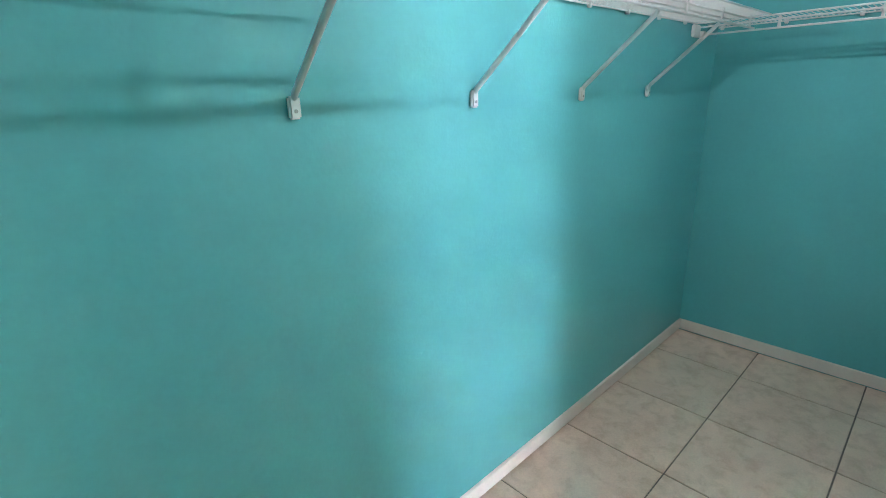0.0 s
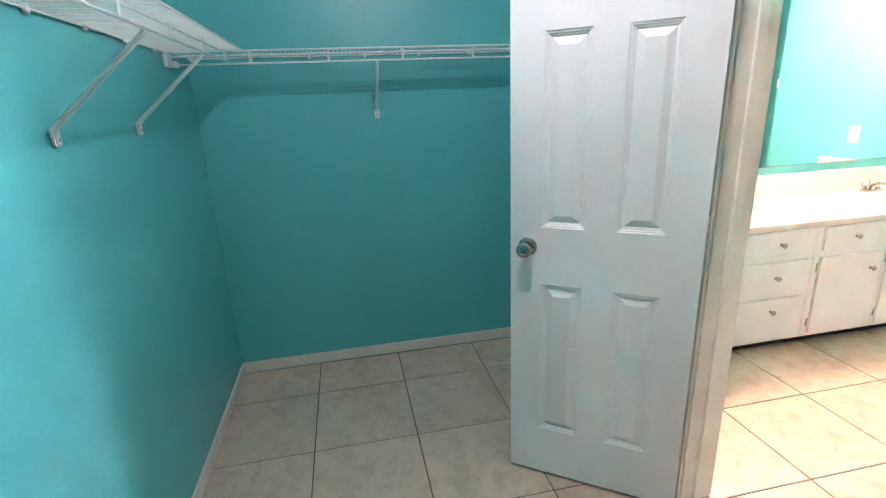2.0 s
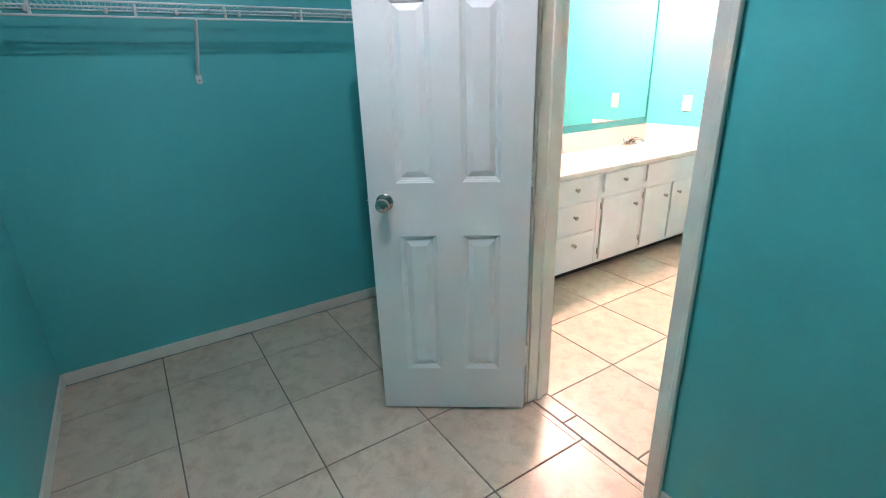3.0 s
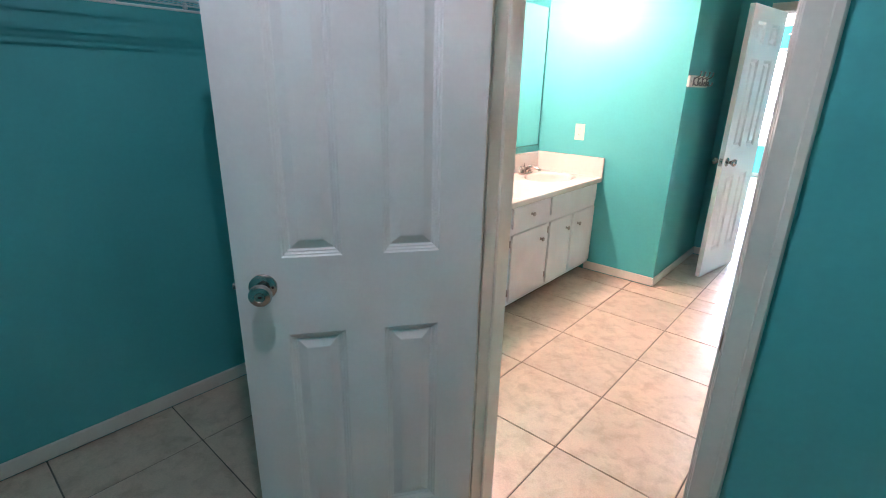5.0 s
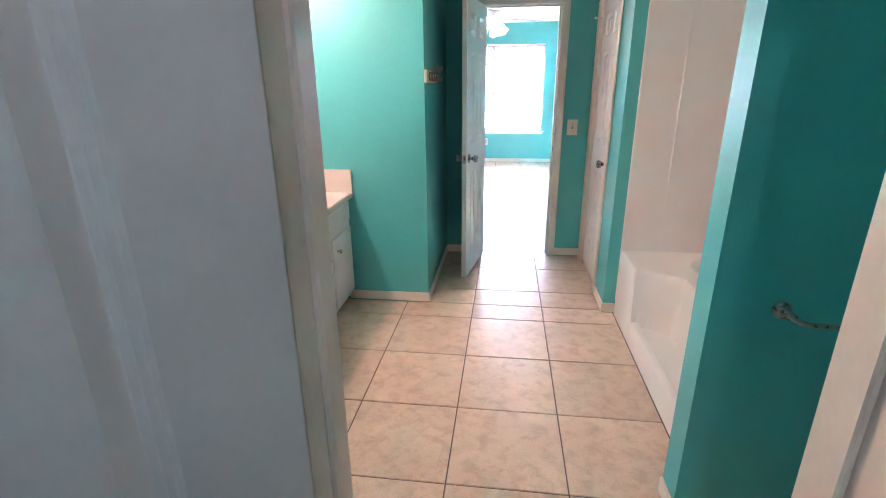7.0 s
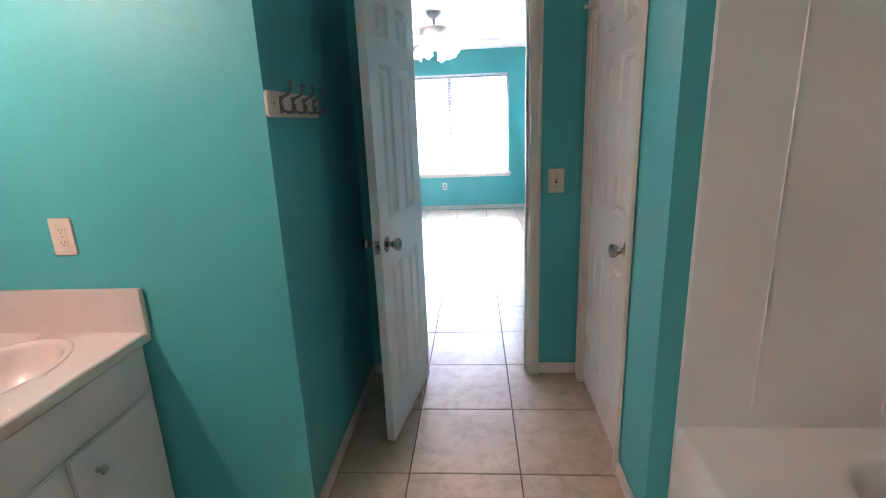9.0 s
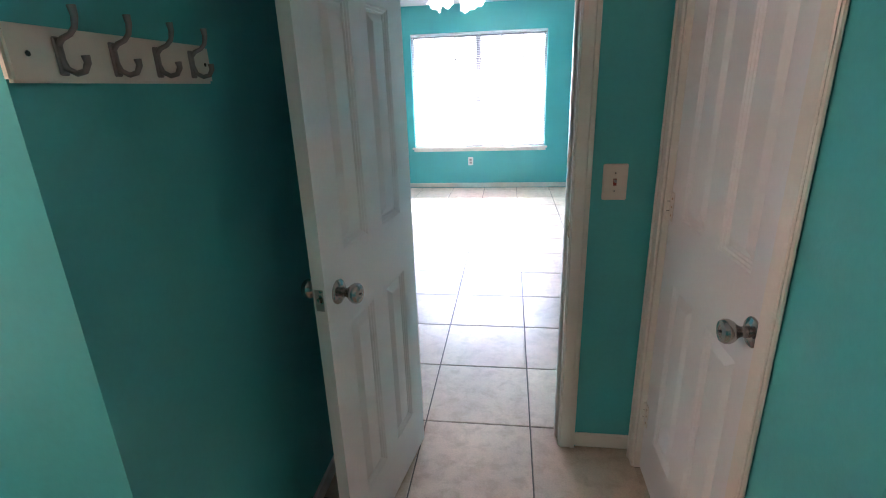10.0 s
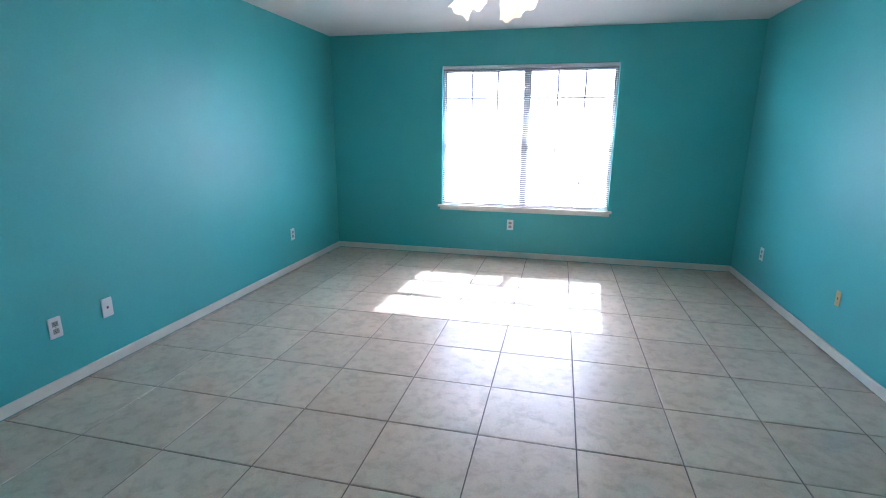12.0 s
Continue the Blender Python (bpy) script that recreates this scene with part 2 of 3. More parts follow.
structure("wall_hall_north", wall_with_door(RW - 0.1, RE + 0.1, D2A - J, D2B + J, HN, RS), TEAL, "teal painted wall with the bedroom doorway")
structure("wall_hall_east", wall_with_door(SHN, HN, D3A - J, D3B + J, HE, HE + 0.115, True), TEAL, "teal painted hall wall with a closet door")
structure("wall_shower_north", boxes((HE + 0.115, BE + 0.1, SHN, SHN + 0.11, 0, H)), TEAL, "teal painted wall behind the shower")
structure("wall_shower_stub", boxes((0.792, BE, -1.886, SHS, 0, H)), TEAL, "teal painted stub wall beside the shower")
structure("wall_linen_back", boxes((HE + 0.7, HE + 0.8, SHN + 0.11, HN, 0, H)), TEAL, "teal painted wall of the linen closet")
structure("wall_bedroom_west", boxes((RW - 0.1, RW, RS, RN, 0, H)), TEAL, "teal satin painted bedroom wall")
structure("wall_bedroom_east", boxes((RE, RE + 0.1, RS, RN, 0, H)), TEAL, "teal satin painted bedroom wall")
structure("wall_bedroom_north", wall_with_window(RW - 0.1, RE + 0.1, WX0, WX1, WZ0, WZ1, RN, RN + 0.14), TEAL,
          "teal satin painted bedroom wall with the window")
structure("ceiling_closet", boxes((CW - 0.1, CE + 0.1, CS - 0.1, CN, H, H + 0.1)), WHITE_WALL, "white painted closet ceiling", "ceiling")
structure("ceiling_bath", boxes((BW - 0.1, BE + 0.1, CN, HN, H, H + 0.1)), WHITE_WALL, "white painted bathroom ceiling", "ceiling")
structure("ceiling_bedroom", boxes((RW - 0.1, RE + 0.1, HN, RN + 0.14, H, H + 0.1)), WHITE_WALL, "white painted bedroom ceiling", "ceiling")
# unseen eave, added to shorten the sun patch on the bedroom floor
structure("sun_cut_eave", boxes((RW - 0.6, RE + 0.6, RN + 0.14, RN + 1.04, H, H + 0.14)), STUCCO, "unseen pale soffit added above the window to cut the sun", "eave")
ground = bmesh.new()
bmesh.ops.create_grid(ground, x_segments=8, y_segments=8, size=900, matrix=Matrix.Translation((0, 0, -0.25)))
structure("ground", ground, LAWN, "pale dry ground outside the house", "ground")
floor = structure("floor", boxes((CW - 0.1, CE + 0.1, CS - 0.1, BS, -0.2, -0.004), (BW - 0.1, BE + 0.1, BS, HN, -0.2, -0.004),
                                 (RW - 0.1, RE + 0.1, HN, RN + 0.14, -0.2, -0.004)), GROUT,
                  "beige mottled ceramic tile floor with grey grout", "floor")

# ---- lamps of the place ----
CLOSET_LAMP = (0.25, -3.60, 2.35)
VANITY_Y = (-0.95, -1.06, -1.17, -1.28)
FAN = (-0.08, 3.43)
lamp("closet_bulb", "POINT", CLOSET_LAMP, CLOSET_W, (1.0, 0.93, 0.79), 0.02)
for vy in VANITY_Y:
    lamp("vanity_bulb_light", "POINT", (-1.26, vy, 2.12), BATH_W / 4, (1.0, 0.60, 0.37), 0.04)
for k in range(1, 4):                       # the fourth bulb is out
    a = radians(70 + 90 * k)
    lamp("fan_bulb_light", "POINT", (FAN[0] + 0.171 * math.cos(a), FAN[1] + 0.171 * math.sin(a), 2.080), FAN_W / 3, (1.0, 0.80, 0.55), 0.025)
window_sky = lamp("window_sky", "AREA", ((WX0 + WX1) / 2, RN + 0.16, (WZ0 + WZ1) / 2), SKY_W, (0.86, 0.94, 1.0), WX1 - WX0, (-math.pi / 2, 0, 0))
window_sky.data.shape, window_sky.data.size_y = "RECTANGLE", WZ1 - WZ0

# ---- doors ----
LEAF_H, LEAF_T = 1.962, 0.035


def panel_mesh(x0, x1, z0, z1):
    """A moulded raised panel, both faces: a steep lip, a narrow trough and a long slope up to the field."""
    bm = bmesh.new()
    for side in (0, 1):
        rings = []
        for inset, depth in ((0, 0.0), (0.004, 0.0034), (0.007, 0.0038), (0.011, 0.0080), (0.014, 0.0085), (0.018, 0.0128), (0.020, 0.0130), (0.042, 0.0012), (0.045, 0.0008)):
            y = LEAF_T - depth if side else depth
            rings.append([bm.verts.new((x, y, z)) for x, z in
                          ((x0 + inset, z0 + inset), (x1 - inset, z0 + inset), (x1 - inset, z1 - inset), (x0 + inset, z1 - inset))])
        for lo, hi in zip(rings, rings[1:]):
            for i in range(4):
                bm.faces.new((lo[i], lo[(i + 1) % 4], hi[(i + 1) % 4], hi[i]))
        bm.faces.new(rings[-1])
    return bm


def knob(parent, x, z, face, out):
    """A round door knob; face is the y of the door's face and out the way it points."""
    turn = Matrix.Translation((x, face, z)) @ Matrix.Rotation(radians(-90 * out), 4, "X")
    k = smooth(part("knob", lathe(bmesh.new(), [(0.012, 0.008), (0.0115, 0.022), (0.014, 0.030), (0.022, 0.038), (0.0265, 0.047), (0.0265, 0.056),
                                                (0.023, 0.062), (0.012, 0.0645), (0.0105, 0.063)], turn, 28), CHROME, parent, "satin chrome knob"))
    smooth(part("rosette", lathe(bmesh.new(), [(0.033, 0.0), (0.033, 0.003), (0.030, 0.006), (0.017, 0.009), (0.0165, 0.0085)], turn, 28), CHROME, k))
    for s in (-1, 1):
        part("rosette_slot", lathe(bmesh.new(), [(0.0032, 0.0065), (0.0032, 0.0083)], turn @ Matrix.Translation((0.0225 * s, 0, 0)), 10), DARK, k)
    part("keyway", boxes((x - 0.004, x + 0.004, min(face + out * 0.0632, face + out * 0.0655), max(face + out * 0.0632, face + out * 0.0655),
                          z - 0.001, z + 0.001)), DARK, k)


def hinge(parent, z, y=-0.002):
    h = part("hinge", boxes((-0.004, 0.032, y - 0.0015, y + 0.001, z - 0.045, z + 0.045), bevel=0.0005), TRIM, parent, "hinge painted over in white")
    bm = bmesh.new()
    for i in range(3):
        rod(bm, (-0.004, y - 0.004, z - 0.045 + 0.0305 * i), (-0.004, y - 0.004, z - 0.0165 + 0.0305 * i), 0.006, seg=10)
    part("knuckle", bm, TRIM, h)
    for i in range(2):
        part("knuckle_gap", rod(bmesh.new(), (-0.004, y - 0.004, z - 0.0165 + 0.0305 * i), (-0.004, y - 0.004, z - 0.0145 + 0.0305 * i), 0.0052, seg=8), DARK, h)
    for dz in (-0.027, 0.0, 0.027):
        part("screw", rod(bmesh.new(), (0.020, y - 0.0012, z + dz), (0.020, y - 0.0026, z + dz), 0.0035, seg=8), BRASS, h)


def door(name, w, m, label, knob_z, knob_from_latch=0.062, hinges=(0.24, 1.02, 1.78), plate=True):
    d = thing(name, label, "door", m, kind="structure")
    st, mid = 0.11, 0.10
    pw = (w - 2 * st - mid) / 2
    cols = ((st, st + pw), (w - st - pw, w - st))
    rows = ((0.20, 0.797), (1.003, 1.62), (1.72, 1.862))
    bm = boxes((0, st, 0, LEAF_T, 0, LEAF_H), (w - st, w, 0, LEAF_T, 0, LEAF_H))
    zs = [0, *(z for r in rows for z in r), LEAF_H]
    for z0, z1 in zip(zs[::2], zs[1::2]):
        box(bm, st, w - st, 0, LEAF_T, z0, z1)
    for z0, z1 in rows:
        box(bm, st + pw, w - st - pw, 0, LEAF_T, z0, z1)
    bmesh.ops.remove_doubles(bm, verts=bm.verts, dist=0.0001)
    part("door_leaf", bm, DOOR, d)
    for z0, z1 in rows:
        for x0, x1 in cols:
            part("panel", panel_mesh(x0, x1, z0, z1), DOOR, d)
    x = w - knob_from_latch
    knob(d, x, knob_z, LEAF_T, 1)
    knob(d, x, knob_z, 0, -1)
    if plate:
        p = part("latch_plate", boxes((w - 0.0005, w + 0.0015, 0.006, LEAF_T - 0.006, knob_z - 0.029, knob_z + 0.029), bevel=0.0005), NICKEL, d, "tarnished latch plate")
        part("latch_bolt", boxes((w + 0.001, w + 0.010, 0.012, LEAF_T - 0.012, knob_z - 0.007, knob_z + 0.007), bevel=0.002), NICKEL, p)
    for z in hinges:
        hinge(d, z)
    return d


door("door_1", 0.605, pose(-0.029, -2.856, 0.012, 0, 0, -126.2), "white six-panel closet door standing open", 0.932)
door("door_2", 0.612, pose(-0.022, 0.797, 0.012, 0, 0, -99.6), "white six-panel bedroom door standing ajar", 0.905)
door("door_3", D3B - D3A - 0.006, pose(0.862, D3B - 0.003, 0.012, 0, 0, -90), "white six-panel linen closet door, closed", 0.893, plate=False)
part("latch_slot", boxes((0.652, 0.656, -0.0012, 0.0004, 0.868, 0.918)), DARK, bpy.data.objects["door_3"])

CAS = 0.058


def frame_y(name, a, b, y0, y1, label, stop_y, strike_z=None, sides=(1, 1)):
    """Jamb, stop and casing of an opening from x = a to b through a wall from y0 to y1."""
    f = thing(name, label, "door frame", kind="structure")
    part("jamb", boxes((a - J, a, y0 - 0.002, y1 + 0.002, 0, TOP), bevel=0.0015), TRIM, f)
    part("jamb", boxes((b, b + J, y0 - 0.002, y1 + 0.002, 0, TOP), bevel=0.0015), TRIM, f)
    part("head_jamb", boxes((a - J, b + J, y0 - 0.002, y1 + 0.002, TOP, TOP + J), bevel=0.0015), TRIM, f)
    for x0, x1 in ((a, a + 0.011), (b - 0.011, b)):
        part("door_stop", boxes((x0, x1, stop_y - 0.017, stop_y + 0.017, 0, TOP - 0.011), bevel=0.003), TRIM, f)
    part("door_stop", boxes((a, b, stop_y - 0.017, stop_y + 0.017, TOP - 0.011, TOP), bevel=0.003), TRIM, f)
    for on, y, o in ((sides[0], y0, -1), (sides[1], y1, 1)):
        if not on:
            continue
        for x0, x1, inner in ((a - CAS - 0.004, a - 0.004, -1), (b + 0.004, b + CAS + 0.004, 1)):
            lo, hi = sorted((y + o * 0.0025, y + o * 0.013))
            bm = boxes((x0, x1, lo, hi, 0, TOP + 0.004), bevel=0.003)
            rim = (x0, x0 + 0.02) if inner < 0 else (x1 - 0.02, x1)
            lo, hi = sorted((y + o * 0.012, y + o * 0.018))
            box(bm, rim[0] + 0.001, rim[1] - 0.001, lo, hi, 0, TOP + 0.004, bevel=0.003)
            part("casing", bm, TRIM, f)
        lo, hi = sorted((y + o * 0.0025, y + o * 0.013))
        bm = boxes((a - CAS - 0.004, b + CAS + 0.004, lo, hi, TOP + 0.004, TOP + 0.004 + CAS), bevel=0.003)
        lo, hi = sorted((y + o * 0.012, y + o * 0.018))
        box(bm, a - CAS - 0.003, b + CAS + 0.003, lo, hi, TOP + CAS - 0.016, TOP + CAS + 0.003, bevel=0.003)
        part("head_casing", bm, TRIM, f)
    if strike_z:
        ys = stop_y - 0.038
        s = part("strike_plate", boxes((b - 0.0018, b + 0.0005, ys - 0.019, ys + 0.016, strike_z - 0.029, strike_z + 0.029), bevel=0.0006), BRASS, f, "worn brass strike plate")
        part("strike_hole", boxes((b - 0.0024, b - 0.0016, ys - 0.006, ys + 0.007, strike_z - 0.011, strike_z + 0.011)), DARK, s)
        bm = bmesh.new()
        tube(bm, [(b + 0.0, ys - 0.017, strike_z), (b + 0.0005, ys - 0.024, strike_z), (b + 0.004, ys - 0.030, strike_z)], [0.010, 0.010, 0.009], 8)
        bmesh.ops.scale(bm, vec=(0.14, 1, 2.2), verts=bm.verts, space=Matrix.Translation((-b, -ys, -strike_z)))
        part("strike_lip", bm, BRASS, s)
    return f


frame_y("door_frame_1", D1A, D1B, CN, BS, "white painted frame of the closet doorway", CN + 0.062, 0.945)
frame_y("door_frame_2", D2A, D2B, HN, RS, "white painted frame of the bedroom doorway", HN + 0.062, 0.918)
f3 = thing("door_frame_3", "white painted frame of the linen closet door", "door frame", kind="structure")
for y0, y1 in ((D3A - J, D3A), (D3B, D3B + J)):
    part("jamb", boxes((HE - 0.002, HE + 0.115, y0, y1, 0, TOP), bevel=0.0015), TRIM, f3)
part("head_jamb", boxes((HE - 0.002, HE + 0.115, D3A - J, D3B + J, TOP, TOP + J), bevel=0.0015), TRIM, f3)
for y0, y1, edge in ((D3A - CAS - 0.004, D3A - 0.004, -1), (D3B + 0.004, min(D3B + CAS + 0.004, HN - 0.014), 1)):
    bm = boxes((HE - 0.013, HE - 0.0025, y0, y1, 0, TOP + 0.004), bevel=0.003)
    box(bm, HE - 0.018, HE - 0.012, *((y0 + 0.001, y0 + 0.02) if edge < 0 else (y1 - 0.02, y1 - 0.001)), 0, TOP + 0.004, bevel=0.003)
    part("casing", bm, TRIM, f3)
part("head_casing", boxes((HE - 0.013, HE - 0.0025, D3A - CAS - 0.004, min(D3B + CAS + 0.004, HN - 0.014), TOP + 0.004, TOP + CAS + 0.004), bevel=0.003), TRIM, f3)
pin = thing("hinge_pin_stop", "small white hinge pin door stop on the linen door", "door stop", pose(0.852, D3B, 1.87))
part("arm", tube(bmesh.new(), [(0, 0, 0), (-0.02, -0.012, 0), (-0.045, -0.016, 0)], 0.004), TRIM, pin)
part("bumper", rod(bmesh.new(), (-0.045, -0.016, 0), (-0.058, -0.018, 0), 0.009, seg=12), PLATE_W, pin)

# ---- baseboards ----
BH, BT = 0.072, 0.012


def baseboard(x0, y0, x1, y1, nx, ny):
    """A board along the wall from (x0, y0) to (x1, y1), standing out towards (nx, ny)."""
    ax, bx = sorted((x0 + nx * 0.0005, x1 + nx * BT)) if nx else sorted((x0, x1))
    ay, by = sorted((y0 + ny * 0.0005, y1 + ny * BT)) if ny else sorted((y0, y1))
    bm = boxes((ax, bx, ay, by, 0.0075, BH), bevel=0.0035, seg=2)
    return structure("baseboard", bm, TRIM, "white painted wooden baseboard along the wall", "baseboard")


K = CAS + 0.005
for row in ((CW, CS, CE, CS, 0, 1), (CW, CS + BT, CW, CN, 1, 0), (CE, CS + BT, CE, CN, -1, 0), (CW + BT, CN, D1A - K, CN, 0, -1),
            (D1B + K, CN, CE - BT, CN, 0, -1), (D1B + K, BS, BE, BS, 0, 1), (BE, BS + BT, BE, -1.886, -1, 0),
            (BW, BS, D1A - K, BS, 0, 1), (BW, BS + BT, BW, -1.985, 1, 0), (-0.865, BN, HW, BN, 0, -1),
            (HW, BN - BT, HW, HN, 1, 0), (HW + BT, HN, D2A - K, HN, 0, -1), (D2B + K, HN, HE, HN, 0, -1),
            (HE, SHN - BT, HE, D3A - K, -1, 0), (HE, SHN, 0.917, SHN, 0, -1),
            (0.792, -1.886, 0.792, SHS, -1, 0), (0.792 - BT, -1.886, BE, -1.886, 0, -1),
            (RW, RS, RW, RN, 1, 0), (RE, RS, RE, RN, -1, 0), (RW + BT, RN, RE - BT, RN, 0, -1), (RW + BT, RS, D2A - K, RS, 0, 1),
            (D2B + K, RS, RE - BT, RS, 0, 1)):
    baseboard(*row)

# ---- closet: wire shelves ----
SZ, SD, LIP, HY = 1.685, 0.305, 0.050, 0.244


def wire_shelf(name, length, m, braces, label, ties, start=0.0):
    """A coated wire shelf along +x, its back at y = 0, its front at y = SD."""
    s = thing(name, label, "shelf", m)
    bm = bmesh.new()
    x = start + 0.01
    while x < length:
        rod(bm, (x, 0.004, SZ), (x, SD, SZ), 0.0016, seg=5)
        x += 0.0195
    tagged(part("wire_deck", bm, WIRE, s), kind="stuff")
    for n, y, z, r in (("back_rod", 0.006, SZ - 0.004, 0.0032), ("middle_rod", SD / 2, SZ - 0.005, 0.0032),
                       ("front_rod", SD, SZ - 0.003, 0.0038), ("hang_rod", HY, SZ - 0.016, 0.0036), ("lip_rod", HY + 0.004, SZ - LIP, 0.0042)):
        part(n, rod(bmesh.new(), (start, y, z), (length, y, z), r, seg=8), WIRE, s)
    x = start + ties
    while x < length:
        part("lip_tie", boxes((x - 0.006, x + 0.006, HY - 0.001, HY + 0.006, SZ - LIP, SZ - 0.002), bevel=0.0015), WIRE, s)
        x += 0.335
    for x in braces:
        b = smooth(part("brace", tube(bmesh.new(), [(x, 0.010, 1.412), (x, 0.018, 1.422), (x, HY - 0.006, SZ - LIP - 0.020), (x, HY + 0.006, SZ - LIP - 0.006)],
                                      [0.0065, 0.0075, 0.0075, 0.0055], 10), WIRE, s))
        part("wall_clip", boxes((x - 0.013, x + 0.013, 0.0005, 0.014, 1.372, 1.418), bevel=0.004, seg=2), WIRE, b, "white plastic wall clip")
        part("screw", rod(bmesh.new(), (x, 0.0142, 1.388), (x, 0.0156, 1.388), 0.004, seg=8), NICKEL, b)
    x = start + 0.12
    while x < length:
        part("back_clip", boxes((x - 0.008, x + 0.008, 0.0005, 0.014, SZ - 0.016, SZ + 0.006), bevel=0.003), WIRE, s)
        x += 0.27
    return s


wire_shelf("wire_shelf", CE - CW - 0.004, pose(CW + 0.002, CS, 0), [0.75, 1.268, 1.82, 2.355, 2.90, 3.44],
           "white vinyl-coated wire shelf on diagonal braces along the closet wall", 0.06, 0.32)
wire_shelf("wire_shelf", CN - CS - 0.004, pose(CW, CN - 0.002, 0, 0, 0, -90), [CN - 0.002 + 3.722],
           "white vinyl-coated wire shelf on the closet's short wall", 0.10)
end = thing("shelf_end_bracket", "white plastic end bracket holding the corner of the wire shelf", "bracket", pose(CW + HY, CS, 0))
part("plate", boxes((0.03, 0.105, 0.0005, 0.016, 1.622, 1.676), bevel=0.004, seg=2), WIRE, end)
part("cradle", boxes((-0.008, 0.032, 0.0005, 0.03, 1.624, 1.65), bevel=0.004), WIRE, end)

dome = thing("ceiling_light", "white glass dome lamp on the closet ceiling", "ceiling light", pose(CLOSET_LAMP[0], CLOSET_LAMP[1], H))
smooth(part("base", lathe(bmesh.new(), [(0.11, -0.001), (0.115, -0.012), (0.11, -0.022), (0.10, -0.022)], None, 32), FAN_WHITE, dome))
part("socket", rod(bmesh.new(), (0, 0, -0.02), (0, 0, -0.07), 0.018, seg=16), PLATE_W, dome)

# ---- bathroom: vanity ----
FX = -0.838          # cabinet front plane
CT, CB = 0.765, 0.727
V0 = -1.965          # free end of the vanity


def front_panel(name, parent, y0, y1, z0, z1, knob_at=None):
    bm = boxes((FX + 0.0005, FX + 0.014, y0, y1, z0, z1), bevel=0.004, seg=2)
    p = part(name, bm, CABINET, parent)
    if knob_at:
        m = Matrix.Translation((FX + 0.014, knob_at[0], knob_at[1])) @ Matrix.Rotation(radians(90), 4, "Y")
        smooth(part("pull_knob", lathe(bmesh.new(), [(0.010, 0), (0.006, 0.004), (0.0055, 0.012), (0.013, 0.017), (0.0145, 0.022), (0.012, 0.026), (0.004, 0.0275)], m, 18),
                    NICKEL, p, "round nickel knob"))
    return p


def cabinet(name, label, y0, y1):
    c = thing(name, label, "cabinet", group="vanity cabinets")
    part("carcass", boxes((FX - 0.02, FX, y0, y1, 0.07, CB - 0.001), (BW + 0.002, FX - 0.02, y0, y0 + 0.018, 0.07, CB - 0.001),
                          (BW + 0.002, FX - 0.02, y1 - 0.018, y1, 0.07, CB - 0.001), (BW + 0.002, FX - 0.02, y0 + 0.018, y1 - 0.018, 0.07, 0.088)), CABINET, c)
    # the shade of the recess is put into this board's near-black colour
    part("toe_kick", boxes((FX - 0.09, FX - 0.07, y0, y1, 0.001, 0.0695)), DARK, c, "recessed toe kick, its shade put into the colour")
    return c


def cab_hinge(parent, y, z):
    part("cabinet_hinge", boxes((FX + 0.0005, FX + 0.006, y - 0.005, y + 0.005, z - 0.024, z + 0.024), bevel=0.002), NICKEL, parent)


sink_base = cabinet("sink_cabinet", "white painted sink cabinet with two doors and a false front", -0.985, BN - 0.003)
front_panel("false_front", sink_base, -0.965, -0.272, 0.590, 0.716)
p = front_panel("cabinet_door", sink_base, -0.965, -0.648, 0.095, 0.545, (-0.722, 0.455))
cab_hinge(p, -0.972, 0.49), cab_hinge(p, -0.972, 0.16)
p = front_panel("cabinet_door", sink_base, -0.628, -0.272, 0.095, 0.545, (-0.546, 0.455))
cab_hinge(p, -0.264, 0.49), cab_hinge(p, -0.264, 0.16)
mid_cab = cabinet("drawer_cabinet", "white painted vanity cabinet with one drawer above a door", -1.468, -0.987)
front_panel("drawer_front", mid_cab, -1.43, -1.005, 0.585, 0.716, (-1.222, 0.650))
p = front_panel("cabinet_door", mid_cab, -1.43, -1.005, 0.095, 0.545, (-1.080, 0.451))
cab_hinge(p, -1.437, 0.49), cab_hinge(p, -1.437, 0.16)
stack = cabinet("drawer_cabinet", "white painted vanity cabinet with a stack of three drawers", V0 + 0.012, -1.470)
for z0, z1, kz in ((0.575, 0.716, 0.645), (0.362, 0.548, 0.458), (0.095, 0.335, 0.262)):
    front_panel("drawer_front", stack, -1.925, -1.508, z0, z1, (-1.704, kz))

SKX, SKY, SKA, SKB = -1.085, -0.565, 0.155, 0.215     # sink centre and half axes
top = thing("countertop", "cream cultured marble vanity top with an oval moulded basin", "countertop")
bm = bmesh.new()
R0, R1, Q0, Q1 = BW + 0.002, -0.812, -0.90, BN - 0.002


def on_rect(a):
    dx, dy = math.cos(a), math.sin(a)
    f = min(((R1 - SKX) if dx > 0 else (SKX - R0)) / abs(dx) if abs(dx) > 1e-6 else 9,
            ((Q1 - SKY) if dy > 0 else (SKY - Q0)) / abs(dy) if abs(dy) > 1e-6 else 9)
    return SKX + dx * f, SKY + dy * f


